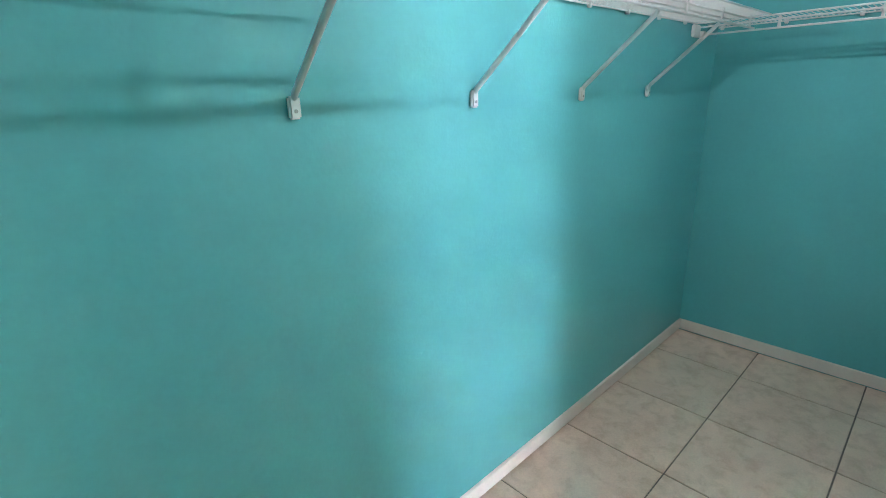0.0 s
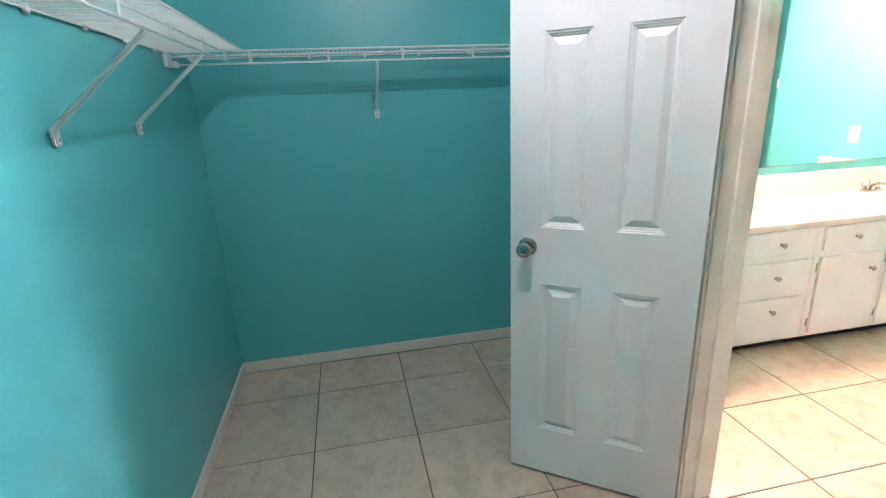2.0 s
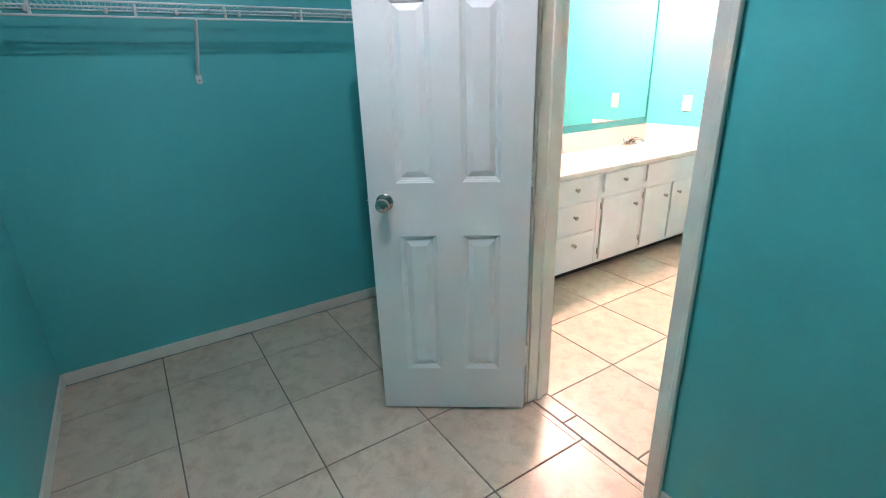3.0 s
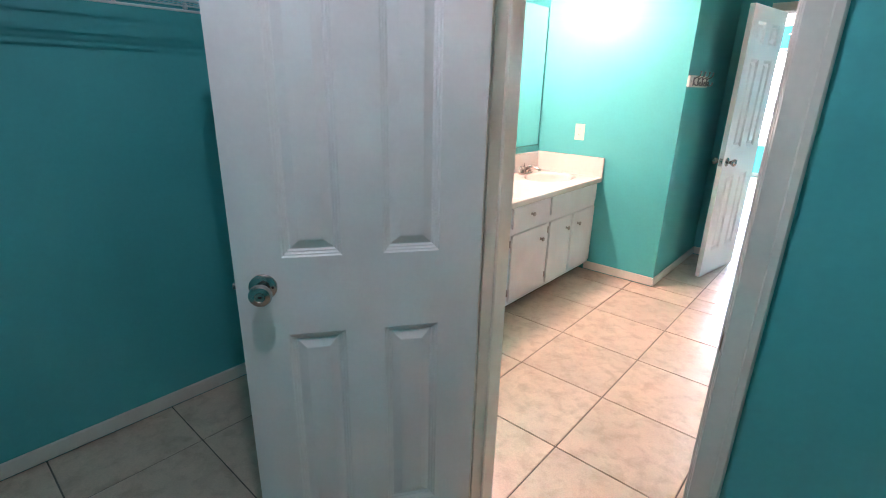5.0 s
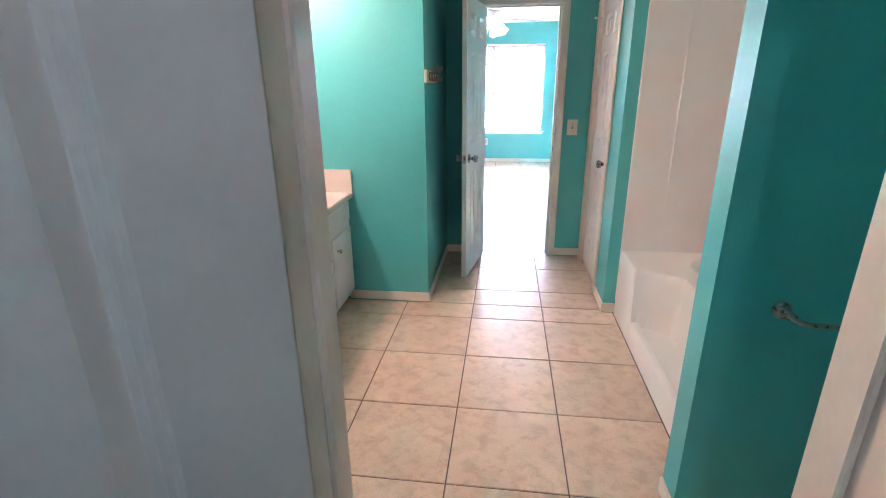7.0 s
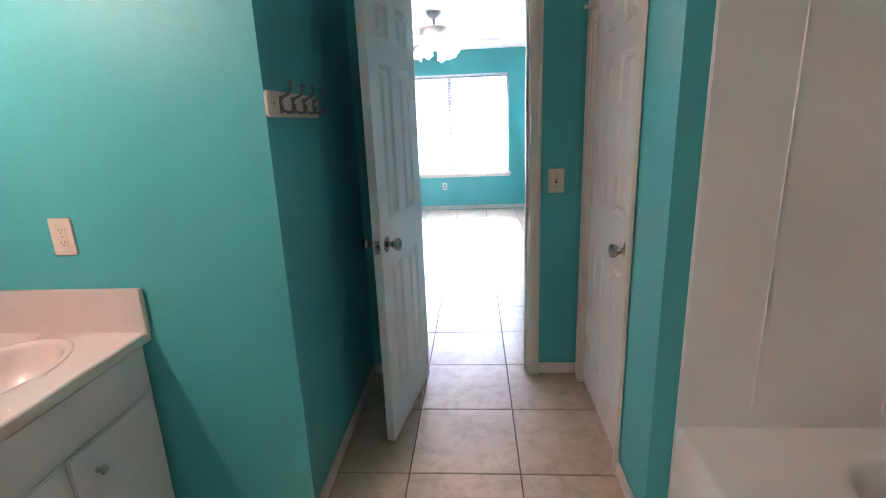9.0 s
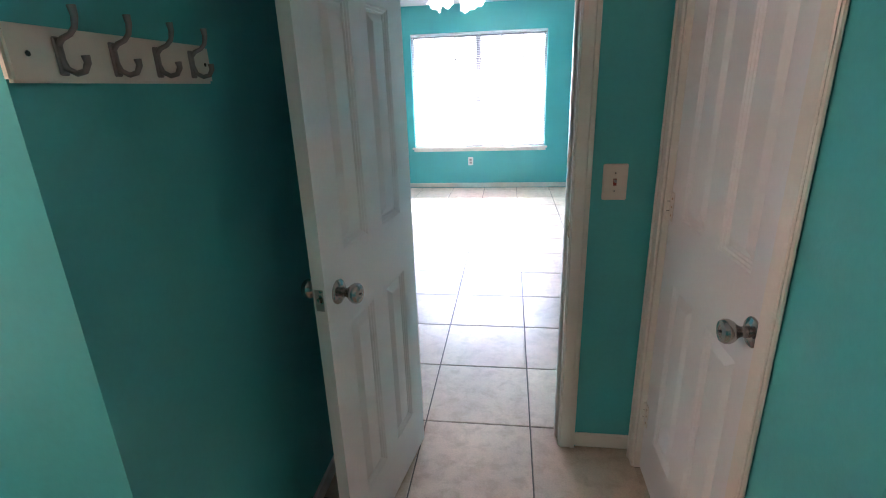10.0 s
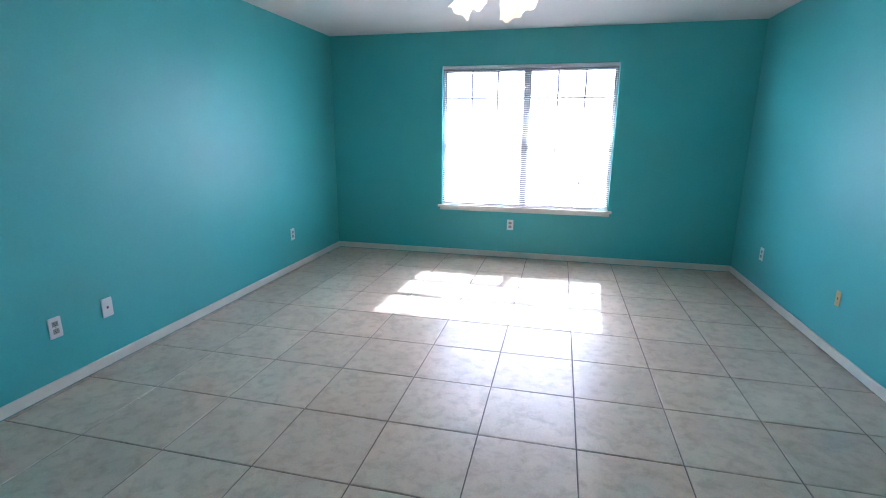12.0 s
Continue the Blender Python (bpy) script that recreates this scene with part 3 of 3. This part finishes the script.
angles = sorted([2 * math.pi * i / 64 for i in range(64)] + [math.atan2(y - SKY, x - SKX) % (2 * math.pi) for x in (R0, R1) for y in (Q0, Q1)])
profile = ((1.17, 0.0), (1.15, 0.0035), (1.09, 0.0045), (1.03, 0.001), (1.0, -0.006), (0.96, -0.03), (0.88, -0.068), (0.72, -0.105), (0.5, -0.125), (0.25, -0.132), (0.07, -0.134))
rings = [[bm.verts.new((*on_rect(a), CT)) for a in angles]]
for f, dz in profile:
    rings.append([bm.verts.new((SKX + f * SKA * math.cos(a), SKY + f * SKB * math.sin(a), CT + dz)) for a in angles])
for lo, hi in zip(rings, rings[1:]):
    for i in range(len(angles)):
        bm.faces.new((lo[i], lo[(i + 1) % len(angles)], hi[(i + 1) % len(angles)], hi[i]))
bm.faces.new(rings[-1])
q = [bm.verts.new(v) for v in ((R0, V0, CT), (R1, V0, CT), (R1, Q0, CT), (R0, Q0, CT))]
bm.faces.new(q)
slab = smooth(part("basin_top", bm, COUNTER, top))
nose = bmesh.new()
prof = [(R1, CT), (R1 + 0.006, CT - 0.0015), (R1 + 0.010, CT - 0.007), (R1 + 0.010, CB + 0.003), (R1 + 0.006, CB), (R1 - 0.02, CB)]
ra = [nose.verts.new((x, V0, z)) for x, z in prof]
rb = [nose.verts.new((x, Q1, z)) for x, z in prof]
for i in range(len(prof) - 1):
    nose.faces.new((ra[i], ra[i + 1], rb[i + 1], rb[i]))
nose.faces.new(ra), nose.faces.new(rb[::-1])
smooth(part("front_edge", nose, COUNTER, top), 50)
part("end_edge", boxes((R0, R1, V0 - 0.001, V0, CB, CT - 0.0005)), COUNTER, top)
part("back_splash", boxes((BW + 0.001, BW + 0.021, V0, BN - 0.022, CT + 0.0005, 0.912), bevel=0.003, seg=2), COUNTER, top)
part("side_splash", boxes((BW + 0.001, -0.797, BN - 0.021, BN - 0.001, CT - 0.018, 0.914), bevel=0.003, seg=2), COUNTER, top)
part("drain", lathe(bmesh.new(), [(0.021, CT - 0.1335), (0.021, CT - 0.131), (0.014, CT - 0.130), (0.012, CT - 0.133)], Matrix.Translation((SKX, SKY, 0)), 20), CHROME, top, "chrome drain ring")

fau = thing("faucet", "chrome two-handle faucet with clear acrylic knobs on the vanity top", "faucet", pose(-1.292, -0.568, CT + 0.0005))
part("base", boxes((-0.026, 0.026, -0.078, 0.078, 0, 0.016), bevel=0.007, seg=3), CHROME, fau)
smooth(part("spout", tube(bmesh.new(), [(0, 0, 0.012), (0.005, 0, 0.035), (0.03, 0, 0.052), (0.075, 0, 0.058), (0.118, 0, 0.050), (0.122, 0, 0.036)],
                          [0.019, 0.018, 0.015, 0.013, 0.012, 0.011], 14), CHROME, fau))
part("lift_rod", rod(bmesh.new(), (-0.018, 0, 0.014), (-0.018, 0, 0.085), 0.0028), CHROME, fau)
for dy in (-0.052, 0.052):
    h = smooth(part("handle", lathe(bmesh.new(), [(0.013, 0.020), (0.020, 0.030), (0.0235, 0.046), (0.021, 0.062), (0.010, 0.066)], Matrix.Translation((0, dy, 0)), 10), ACRYLIC, fau, "clear faceted acrylic knob"), 20)
    smooth(part("stem", lathe(bmesh.new(), [(0.017, 0.012), (0.016, 0.018), (0.009, 0.022), (0.006, 0.045)], Matrix.Translation((0, dy, 0)), 14), CHROME, h))

mir = thing("mirror", "large frameless wall mirror above the vanity", "mirror")
part("glass", boxes((BW + 0.001, BW + 0.006, -1.93, -0.280, 0.968, 1.985)), MIRROR, mir)
part("bottom_channel", boxes((BW + 0.0005, BW + 0.0085, -1.93, -0.278, 0.960, 0.968), bevel=0.0008), CHROME, mir, "thin metal channel")
part("edge", boxes((BW + 0.001, BW + 0.0062, -0.280, -0.2775, 0.968, 1.985)), DARK, mir, "dark ground glass edge")

bar = thing("vanity_light", "white bar lamp with four round bulbs above the mirror", "wall light", pose(BW, 0, 0))
part("back_plate", boxes((0.0005, 0.03, -1.45, -0.78, 2.08, 2.18), bevel=0.006, seg=2), FAN_WHITE, bar)
for vy in VANITY_Y:
    s = part("socket", rod(bmesh.new(), (0.029, vy, 2.13), (0.075, vy, 2.13), 0.019, seg=16), FAN_WHITE, bar)


def plate(label, m, material, w=0.072, h=0.117, kind="outlet", group=""):
    """A wall plate lying in the x-z plane and facing -y."""
    p = thing("wall_outlet" if kind == "outlet" else "light_switch" if kind == "switch" else "wall_plate", label, kind if kind != "switch" else "light switch", m, group)
    part("cover", boxes((-w / 2, w / 2, -0.006, -0.0006, -h / 2, h / 2), bevel=0.0025, seg=2), material, p)
    if kind == "outlet":
        for z in (-0.0205, 0.0205):
            r = part("receptacle", boxes((-0.017, 0.017, -0.0075, -0.0055, z - 0.0145, z + 0.0145), bevel=0.004, seg=2), material if material is not PLATE_W else RECEPT, p)
            for x0, x1 in ((-0.0075, -0.0055), (0.0055, 0.0075)):
                part("slot", boxes((x0, x1, -0.0079, -0.0072, z - 0.001, z + 0.008)), DARK, r)
            part("ground_hole", rod(bmesh.new(), (0, -0.0072, z - 0.007), (0, -0.0079, z - 0.007), 0.0025), DARK, r)
        part("screw", rod(bmesh.new(), (0, -0.0055, 0), (0, -0.0075, 0), 0.003), NICKEL, p)
    elif kind == "switch":
        part("toggle_slot", boxes((-0.0055, 0.0055, -0.0066, -0.0058, -0.012, 0.012)), RED_DOT, p)
        part("toggle", boxes((-0.004, 0.004, -0.019, -0.006, 0.000, 0.009), bevel=0.0015), NICKEL, p)
        for z in (-0.030, 0.030):
            part("screw", rod(bmesh.new(), (0, -0.0055, z), (0, -0.0068, z), 0.0028), NICKEL, p)
    else:
        part("jack", boxes((-0.007, 0.007, -0.0078, -0.0055, -0.007, 0.007), bevel=0.001), RED_DOT, p)
    return p


RECEPT = mat("grey_plastic", (0.4, 0.36, 0.33), 0.4, scale=20, vary=0.04)
plate("ivory duplex outlet on the wall beside the vanity", pose(-1.026, BN, 1.09), PLATE, 0.078, 0.122)
plate("ivory toggle light switch beside the bedroom door", pose(0.706, HN, 1.09), PLATE, 0.08, 0.122, "switch")
plate("white duplex outlet under the bedroom window", pose(-0.201, RN, 0.385), PLATE_W, group="bedroom outlets")
plate("white duplex outlet low on the bedroom wall", pose(RW, 5.05, 0.377, 0, 0, 90), PLATE_W, group="bedroom outlets")
plate("white cable plate with a small dark jack", pose(RW, 2.926, 0.362, 0, 0, 90), PLATE_W, kind="plate")
plate("white duplex outlet beside the cable plate", pose(RW, 2.609, 0.36, 0, 0, 90), PLATE_W, group="bedroom outlets")
plate("white duplex outlet low on the bedroom wall", pose(RE, 5.41, 0.37, 0, 0, -90), PLATE_W, group="bedroom outlets")
plate("tan telephone plate on the bedroom wall", pose(RE, 4.165, 0.384, 0, 0, -90), ALMOND, 0.055, 0.10, kind="plate")

# ---- bathroom: tub and shower unit ----
tub = thing("tub_shower", "white one-piece fibreglass tub and shower unit with a step-in front", "bathtub")


def ss(a, b, x):
    t = min(1.0, max(0.0, (x - a) / (b - a)))
    return t * t * (3 - 2 * t)


def tub_height(x, y):
    deck = 0.437
    z = deck
    if y < -0.60 and x < 1.15:
        front = max(1 - ss(1.105, 1.15, x), 0) * (1 - ss(-0.70, -0.645, y + 0.09 * ss(0.98, 1.15, x)))
        z = deck - (deck - 0.115) * front
        curb = (1 - ss(0.958, 0.985, x)) * (1 - ss(-0.70, -0.645, y))
        z = max(z, 0.14 * curb) if curb > 0.02 else z
    cx, cy, hx, hy, r = 1.485, -1.05, 0.225, 0.63, 0.17
    qx, qy = max(abs(x - cx) - hx + r, 0), max(abs(y - cy) - hy + r, 0)
    d = r - math.hypot(qx, qy)
    return z - (deck - 0.09) * ss(0.0, 0.13, d) - 0.006 * ss(-0.02, 0.0, d)


bm = bmesh.new()
xs = [0.918 + i * (1.742 - 0.918) / 90 for i in range(91)]
ys = [-1.757 + j * (1.757 - 0.302) / 120 for j in range(121)]
grid = [[bm.verts.new((x, y, tub_height(x, y) - (0.008 if i == 0 else 0))) for y in ys] for i, x in enumerate(xs)]
for i in range(90):
    for j in range(120):
        bm.faces.new((grid[i][j], grid[i + 1][j], grid[i + 1][j + 1], grid[i][j + 1]))
foot = [bm.verts.new((0.916, y, 0.001)) for y in ys]
for j in range(120):
    bm.faces.new((foot[j], grid[0][j], grid[0][j + 1], foot[j + 1]))
smooth(part("tub_basin", bm, FIBRE, tub), 60)
WT = 1.84
part("end_panel", boxes((0.916, 1.742, -0.3025, -0.2875, 0.10, WT), bevel=0.004, seg=2), FIBRE, tub)
part("end_panel", boxes((0.916, 1.742, -1.7685, -1.757, 0.10, WT), bevel=0.004, seg=2), FIBRE, tub)
part("back_panel", boxes((1.742, 1.757, -1.757, -0.3025, 0.10, WT), bevel=0.004, seg=2), FIBRE, tub)
for x in (1.137, 1.52):
    smooth(part("moulded_rib", tube(bmesh.new(), [(x, -0.3035, 0.50), (x, -0.3045, 0.52), (x, -0.3045, WT - 0.05), (x, -0.3035, WT - 0.04)], 0.0028, 8), FIBRE, tub))

arm = thing("paper_holder", "brushed nickel paper holder arm on the stub wall", "paper holder", pose(0.985, -1.886, 0.805))
smooth(part("rosette", lathe(bmesh.new(), [(0.027, 0.0005), (0.027, 0.006), (0.022, 0.012), (0.012, 0.016), (0.011, 0.03)], Matrix.Rotation(radians(90), 4, "X"), 24), NICKEL, arm))
smooth(part("bar", tube(bmesh.new(), [(-0.004, -0.022, 0.004), (0.01, -0.036, -0.004), (0.03, -0.044, -0.016), (0.055, -0.046, -0.022), (0.15, -0.046, -0.024)],
                        [0.013, 0.012, 0.009, 0.0075, 0.0075], 12), NICKEL, arm))

# ---- hall: hook board ----
board = thing("coat_hook_rack", "white board with four dark metal coat hooks on the hall wall", "coat rack", pose(HW, 0, 0))
part("back_board", boxes((0.0005, 0.017, -0.258, 0.200, 1.434, 1.510), bevel=0.005, seg=2), TRIM, board)
for y in (-0.226, 0.178):
    part("screw_hole", rod(bmesh.new(), (0.0172, y, 1.472), (0.0178, y, 1.472), 0.004, seg=10), DARK, board)
for y in (-0.178, -0.075, 0.028, 0.130):
    h = part("hook", boxes((0.0172, 0.022, y - 0.008, y + 0.008, 1.444, 1.497), bevel=0.002), BRONZE, board)
    smooth(part("upper_prong", tube(bmesh.new(), [(0.019, y, 1.484), (0.030, y, 1.494), (0.044, y, 1.499), (0.054, y, 1.508), (0.058, y, 1.522), (0.057, y, 1.536)],
                                    [0.0045, 0.0042, 0.004, 0.0042, 0.005, 0.0062], 10), BRONZE, h))
    smooth(part("lower_prong", tube(bmesh.new(), [(0.019, y, 1.486), (0.020, y, 1.468), (0.026, y, 1.453), (0.040, y, 1.446), (0.054, y, 1.449), (0.061, y, 1.460), (0.060, y, 1.470)],
                                    [0.005, 0.005, 0.0046, 0.0044, 0.0044, 0.005, 0.006], 10), BRONZE, h))

# ---- bedroom: window, blind, fan ----
win = thing("window_1", "dull aluminium double window with grid panes, brightly lit from outside", "window", kind="structure")
WY = RN + 0.085
MX = -0.082
part("window_frame", boxes((WX0, WX0 + 0.02, WY - 0.03, WY + 0.045, WZ0, WZ1), (WX1 - 0.02, WX1, WY - 0.03, WY + 0.045, WZ0, WZ1),
                           (WX0 + 0.02, WX1 - 0.02, WY - 0.03, WY + 0.045, WZ1 - 0.03, WZ1), (WX0 + 0.02, WX1 - 0.02, WY - 0.03, WY + 0.045, WZ0, WZ0 + 0.03)), ALU, win)
part("mullion", boxes((MX - 0.022, MX + 0.022, WY - 0.032, WY + 0.045, WZ0 + 0.03, WZ1 - 0.03), bevel=0.003), ALU, win)
GLASS = mat("clear_window_glass", (0.95, 0.97, 0.97), 0.01, trans=1.0, vary=0.0, rough_vary=0.0)
for x0, x1 in ((WX0 + 0.02, MX - 0.022), (MX + 0.022, WX1 - 0.02)):
    for z0, z1, y, mz in ((1.276, WZ1 - 0.03, WY + 0.018, 1.76), (WZ0 + 0.03, 1.306, WY - 0.012, 0.92)):
        s = part("sash", boxes((x0, x0 + 0.016, y - 0.012, y + 0.012, z0, z1), (x1 - 0.016, x1, y - 0.012, y + 0.012, z0, z1),
                               (x0 + 0.016, x1 - 0.016, y - 0.012, y + 0.012, z0, z0 + 0.03), (x0 + 0.016, x1 - 0.016, y - 0.012, y + 0.012, z1 - 0.03, z1)), ALU, win)
        w = (x1 - x0 - 0.032) / 3
        for k in (1, 2):
            part("muntin", boxes((x0 + 0.016 + k * w - 0.010, x0 + 0.016 + k * w + 0.010, y - 0.007, y + 0.007, z0 + 0.03, z1 - 0.03), bevel=0.002), ALU, s)
        part("muntin", boxes((x0 + 0.016, x1 - 0.016, y - 0.0065, y + 0.0065, mz - 0.010, mz + 0.010), bevel=0.002), ALU, s)
        for k in range(3):
            for za, zb in ((z0 + 0.03, mz - 0.010), (mz + 0.010, z1 - 0.03)):
                g = part("pane", boxes((x0 + 0.016 + k * w + 0.010, x0 + 0.016 + (k + 1) * w - 0.010, y - 0.0015, y + 0.0015, za, zb)), GLASS, s)
                g.visible_shadow = False
part("window_sill", boxes((WX0 - 0.035, WX1 + 0.035, RN - 0.045, RN - 0.001, WZ0 - 0.025, WZ0 - 0.002), (WX0 + 0.001, WX1 - 0.001, RN - 0.002, WY - 0.03, WZ0 + 0.001, WZ0 + 0.005), bevel=0.001), TRIM, win)
part("apron", boxes((WX0 - 0.015, WX1 + 0.015, RN - 0.014, RN - 0.001, WZ0 - 0.062, WZ0 - 0.0255), bevel=0.003), TRIM, win)

blind = thing("mini_blind", "white slatted mini blind lowered over the window, slats open", "blind")
BY = RN + 0.02
part("head_rail", boxes((WX0 + 0.006, WX1 - 0.006, BY - 0.013, BY + 0.014, WZ1 - 0.028, WZ1 - 0.002), bevel=0.002), SLAT, blind)
part("bottom_rail", boxes((WX0 + 0.008, WX1 - 0.008, BY - 0.011, BY + 0.011, WZ0 + 0.012, WZ0 + 0.024), bevel=0.003), SLAT, blind)
tilt = radians(SLAT_TILT)
bm = bmesh.new()
sec = [(-0.0125, 0.0), (-0.006, 0.0013), (0.0, 0.0018), (0.006, 0.0013), (0.0125, 0.0)]
ring = [[bm.verts.new((x, y * math.cos(tilt) - z * math.sin(tilt), y * math.sin(tilt) + z * math.cos(tilt))) for y, z in
         sec + [(y, z - 0.0004) for y, z in sec[::-1]]] for x in (WX0 + 0.009, WX1 - 0.009)]
for i in range(10):
    bm.faces.new((ring[0][i], ring[0][(i + 1) % 10], ring[1][(i + 1) % 10], ring[1][i]))
bm.faces.new(ring[0][::-1]), bm.faces.new(ring[1])
first = part("slat", bm, SLAT, blind)
z = WZ0 + 0.04
first.location = (0, BY, z)
while z + 0.022 < WZ1 - 0.03:
    z += 0.022
    o = new("slat", first.data)
    o.location, o.parent = (0, BY, z), blind
for x in (-0.86, -0.35, 0.18, 0.70):
    part("ladder_cord", rod(bmesh.new(), (x, BY - 0.0135, WZ0 + 0.02), (x, BY - 0.0135, WZ1 - 0.02), 0.0007, seg=5), SLAT, blind)
part("tilt_wand", rod(bmesh.new(), (-0.865, BY - 0.025, 1.40), (-0.872, BY - 0.018, WZ1 - 0.03), 0.0035, seg=6), ACRYLIC, blind, "clear plastic tilt wand")

fan = thing("ceiling_fan", "white five-blade ceiling fan with lit tulip glass shades", "ceiling fan", pose(FAN[0], FAN[1], 0))
smooth(part("canopy", lathe(bmesh.new(), [(0.068, H - 0.0005), (0.068, H - 0.012), (0.055, H - 0.045), (0.03, H - 0.065), (0.014, H - 0.07)], None, 28), FAN_WHITE, fan))
part("down_rod", rod(bmesh.new(), (0, 0, H - 0.06), (0, 0, 2.29), 0.0125, seg=14), FAN_WHITE, fan)
smooth(part("motor_housing", lathe(bmesh.new(), [(0.05, 2.305), (0.12, 2.298), (0.143, 2.285), (0.146, 2.225), (0.138, 2.208), (0.10, 2.20), (0.05, 2.196)], None, 36), FAN_WHITE, fan))
smooth(part("switch_housing", lathe(bmesh.new(), [(0.05, 2.196), (0.052, 2.15), (0.048, 2.10), (0.025, 2.085), (0.008, 2.08)], None, 24), FAN_WHITE, fan))
for k in range(5):
    r = Matrix.Rotation(radians(12 + 72 * k), 4, "Z") @ Matrix.Translation((0, 0, 2.185)) @ Matrix.Rotation(radians(11), 4, "X")
    outline = [(0.20, -0.048), (0.30, -0.062), (0.60, -0.070), (0.645, -0.062), (0.663, -0.035), (0.668, 0), (0.663, 0.035), (0.645, 0.062), (0.60, 0.070), (0.30, 0.062), (0.20, 0.048)]
    bm = prism(bmesh.new(), outline, -0.003, 0.003)
    bmesh.ops.transform(bm, matrix=r, verts=bm.verts)
    bl = part("blade", bm, FAN_WHITE, fan)
    bm = boxes((0.09, 0.25, -0.016, 0.016, 0.003, 0.008), (0.19, 0.27, -0.035, 0.035, 0.0032, 0.0065), bevel=0.001)
    bmesh.ops.transform(bm, matrix=r, verts=bm.verts)
    part("blade_iron", bm, FAN_WHITE, bl)
for k in range(4):
    r = Matrix.Rotation(radians(70 + 90 * k), 4, "Z")
    bm = tube(bmesh.new(), [r @ Vector(q) for q in ((0.03, 0, 2.11), (0.07, 0, 2.105), (0.10, 0, 2.09), (0.11, 0, 2.07))], 0.009, 10)
    fitter = smooth(part("lamp_arm", bm, FAN_WHITE, fan))
    m = r @ Matrix.Translation((0.128, 0, 2.135)) @ Matrix.Rotation(radians(180 - 38), 4, "Y")
    bm = bmesh.new()
    seg, rows = 48, ((0.022, 0.0), (0.03, 0.02), (0.046, 0.05), (0.05, 0.08), (0.052, 0.105), (0.064, 0.13))
    rr = [[bm.verts.new(m @ Vector(((rad + (0.004 * math.cos(5 * a) if h > 0.1 else 0)) * math.cos(a), (rad + (0.004 * math.cos(5 * a) if h > 0.1 else 0)) * math.sin(a),
                                   h + (0.006 * math.cos(5 * a) if h > 0.12 else 0)))) for a in (2 * math.pi * i / seg for i in range(seg))] for rad, h in rows]
    for lo, hi in zip(rr, rr[1:]):
        for i in range(seg):
            bm.faces.new((lo[i], lo[(i + 1) % seg], hi[(i + 1) % seg], hi[i]))
    shade = smooth(part("glass_shade", bm, SHADE, fitter, "lit frosted tulip shade" if k else "unlit frosted tulip shade"))
    shade.visible_shadow = False

# ---- floor tiles, each a piece of the floor ----
S = 0.457
_tile_mesh = {}


def tile_piece(x0, x1, y0, y1):
    key = (round(x1 - x0, 4), round(y1 - y0, 4))
    if key not in _tile_mesh:
        w, d, b = key[0] / 2, key[1] / 2, 0.0022
        bm = bmesh.new()
        rings = [[bm.verts.new((sx * (w - i), sy * (d - i), z)) for sx, sy in ((-1, -1), (1, -1), (1, 1), (-1, 1))]
                 for i, z in ((0, -0.004), (0, -0.0016), (b, 0.0))]
        for lo, hi in zip(rings, rings[1:]):
            for i in range(4):
                bm.faces.new((lo[i], lo[(i + 1) % 4], hi[(i + 1) % 4], hi[i]))
        bm.faces.new(rings[-1])
        me = bpy.data.meshes.new("tile")
        bm.to_mesh(me)
        bm.free()
        me.materials.append(TILE)
        _tile_mesh[key] = me
    ob = new("tile", _tile_mesh[key])
    ob.location = ((x0 + x1) / 2, (y0 + y1) / 2, random.uniform(-0.0005, 0.0005))
    ob.parent = floor


def tile_area(ax, bx, ay, by, ox, oy, g=0.0029):
    """Lays the grid that has a joint at (ox, oy) over a rectangle, cutting the tiles at its edges."""
    for i in range(math.floor((ax - ox) / S), math.ceil((bx - ox) / S)):
        for j in range(math.floor((ay - oy) / S), math.ceil((by - oy) / S)):
            x0, x1 = max(ax, ox + i * S + g), min(bx, ox + (i + 1) * S - g)
            y0, y1 = max(ay, oy + j * S + g), min(by, oy + (j + 1) * S - g)
            if x1 - x0 > 0.012 and y1 - y0 > 0.012:
                tile_piece(x0, x1, y0, y1)


tile_area(CW, CE, CS, CN, -0.647, -3.707)
tile_area(D1A, D1B, CN, -2.803, -0.647, -3.707)
tile_area(D1A, D1B, -2.797, BS - 0.003, -0.30, -2.797)
tile_area(BW, 0.918, BS + 0.003, -0.252, 0, 0)
tile_area(0.918, BE, BS + 0.003, -1.886, 0, 0)
tile_area(HW, HE, -0.246, 2 * S - 0.0029, 0, 0)
tile_area(HE, HE + 0.115, D3A, D3B, 0, 0)
tile_area(RW, RE, 2 * S, RN, 0, 0)
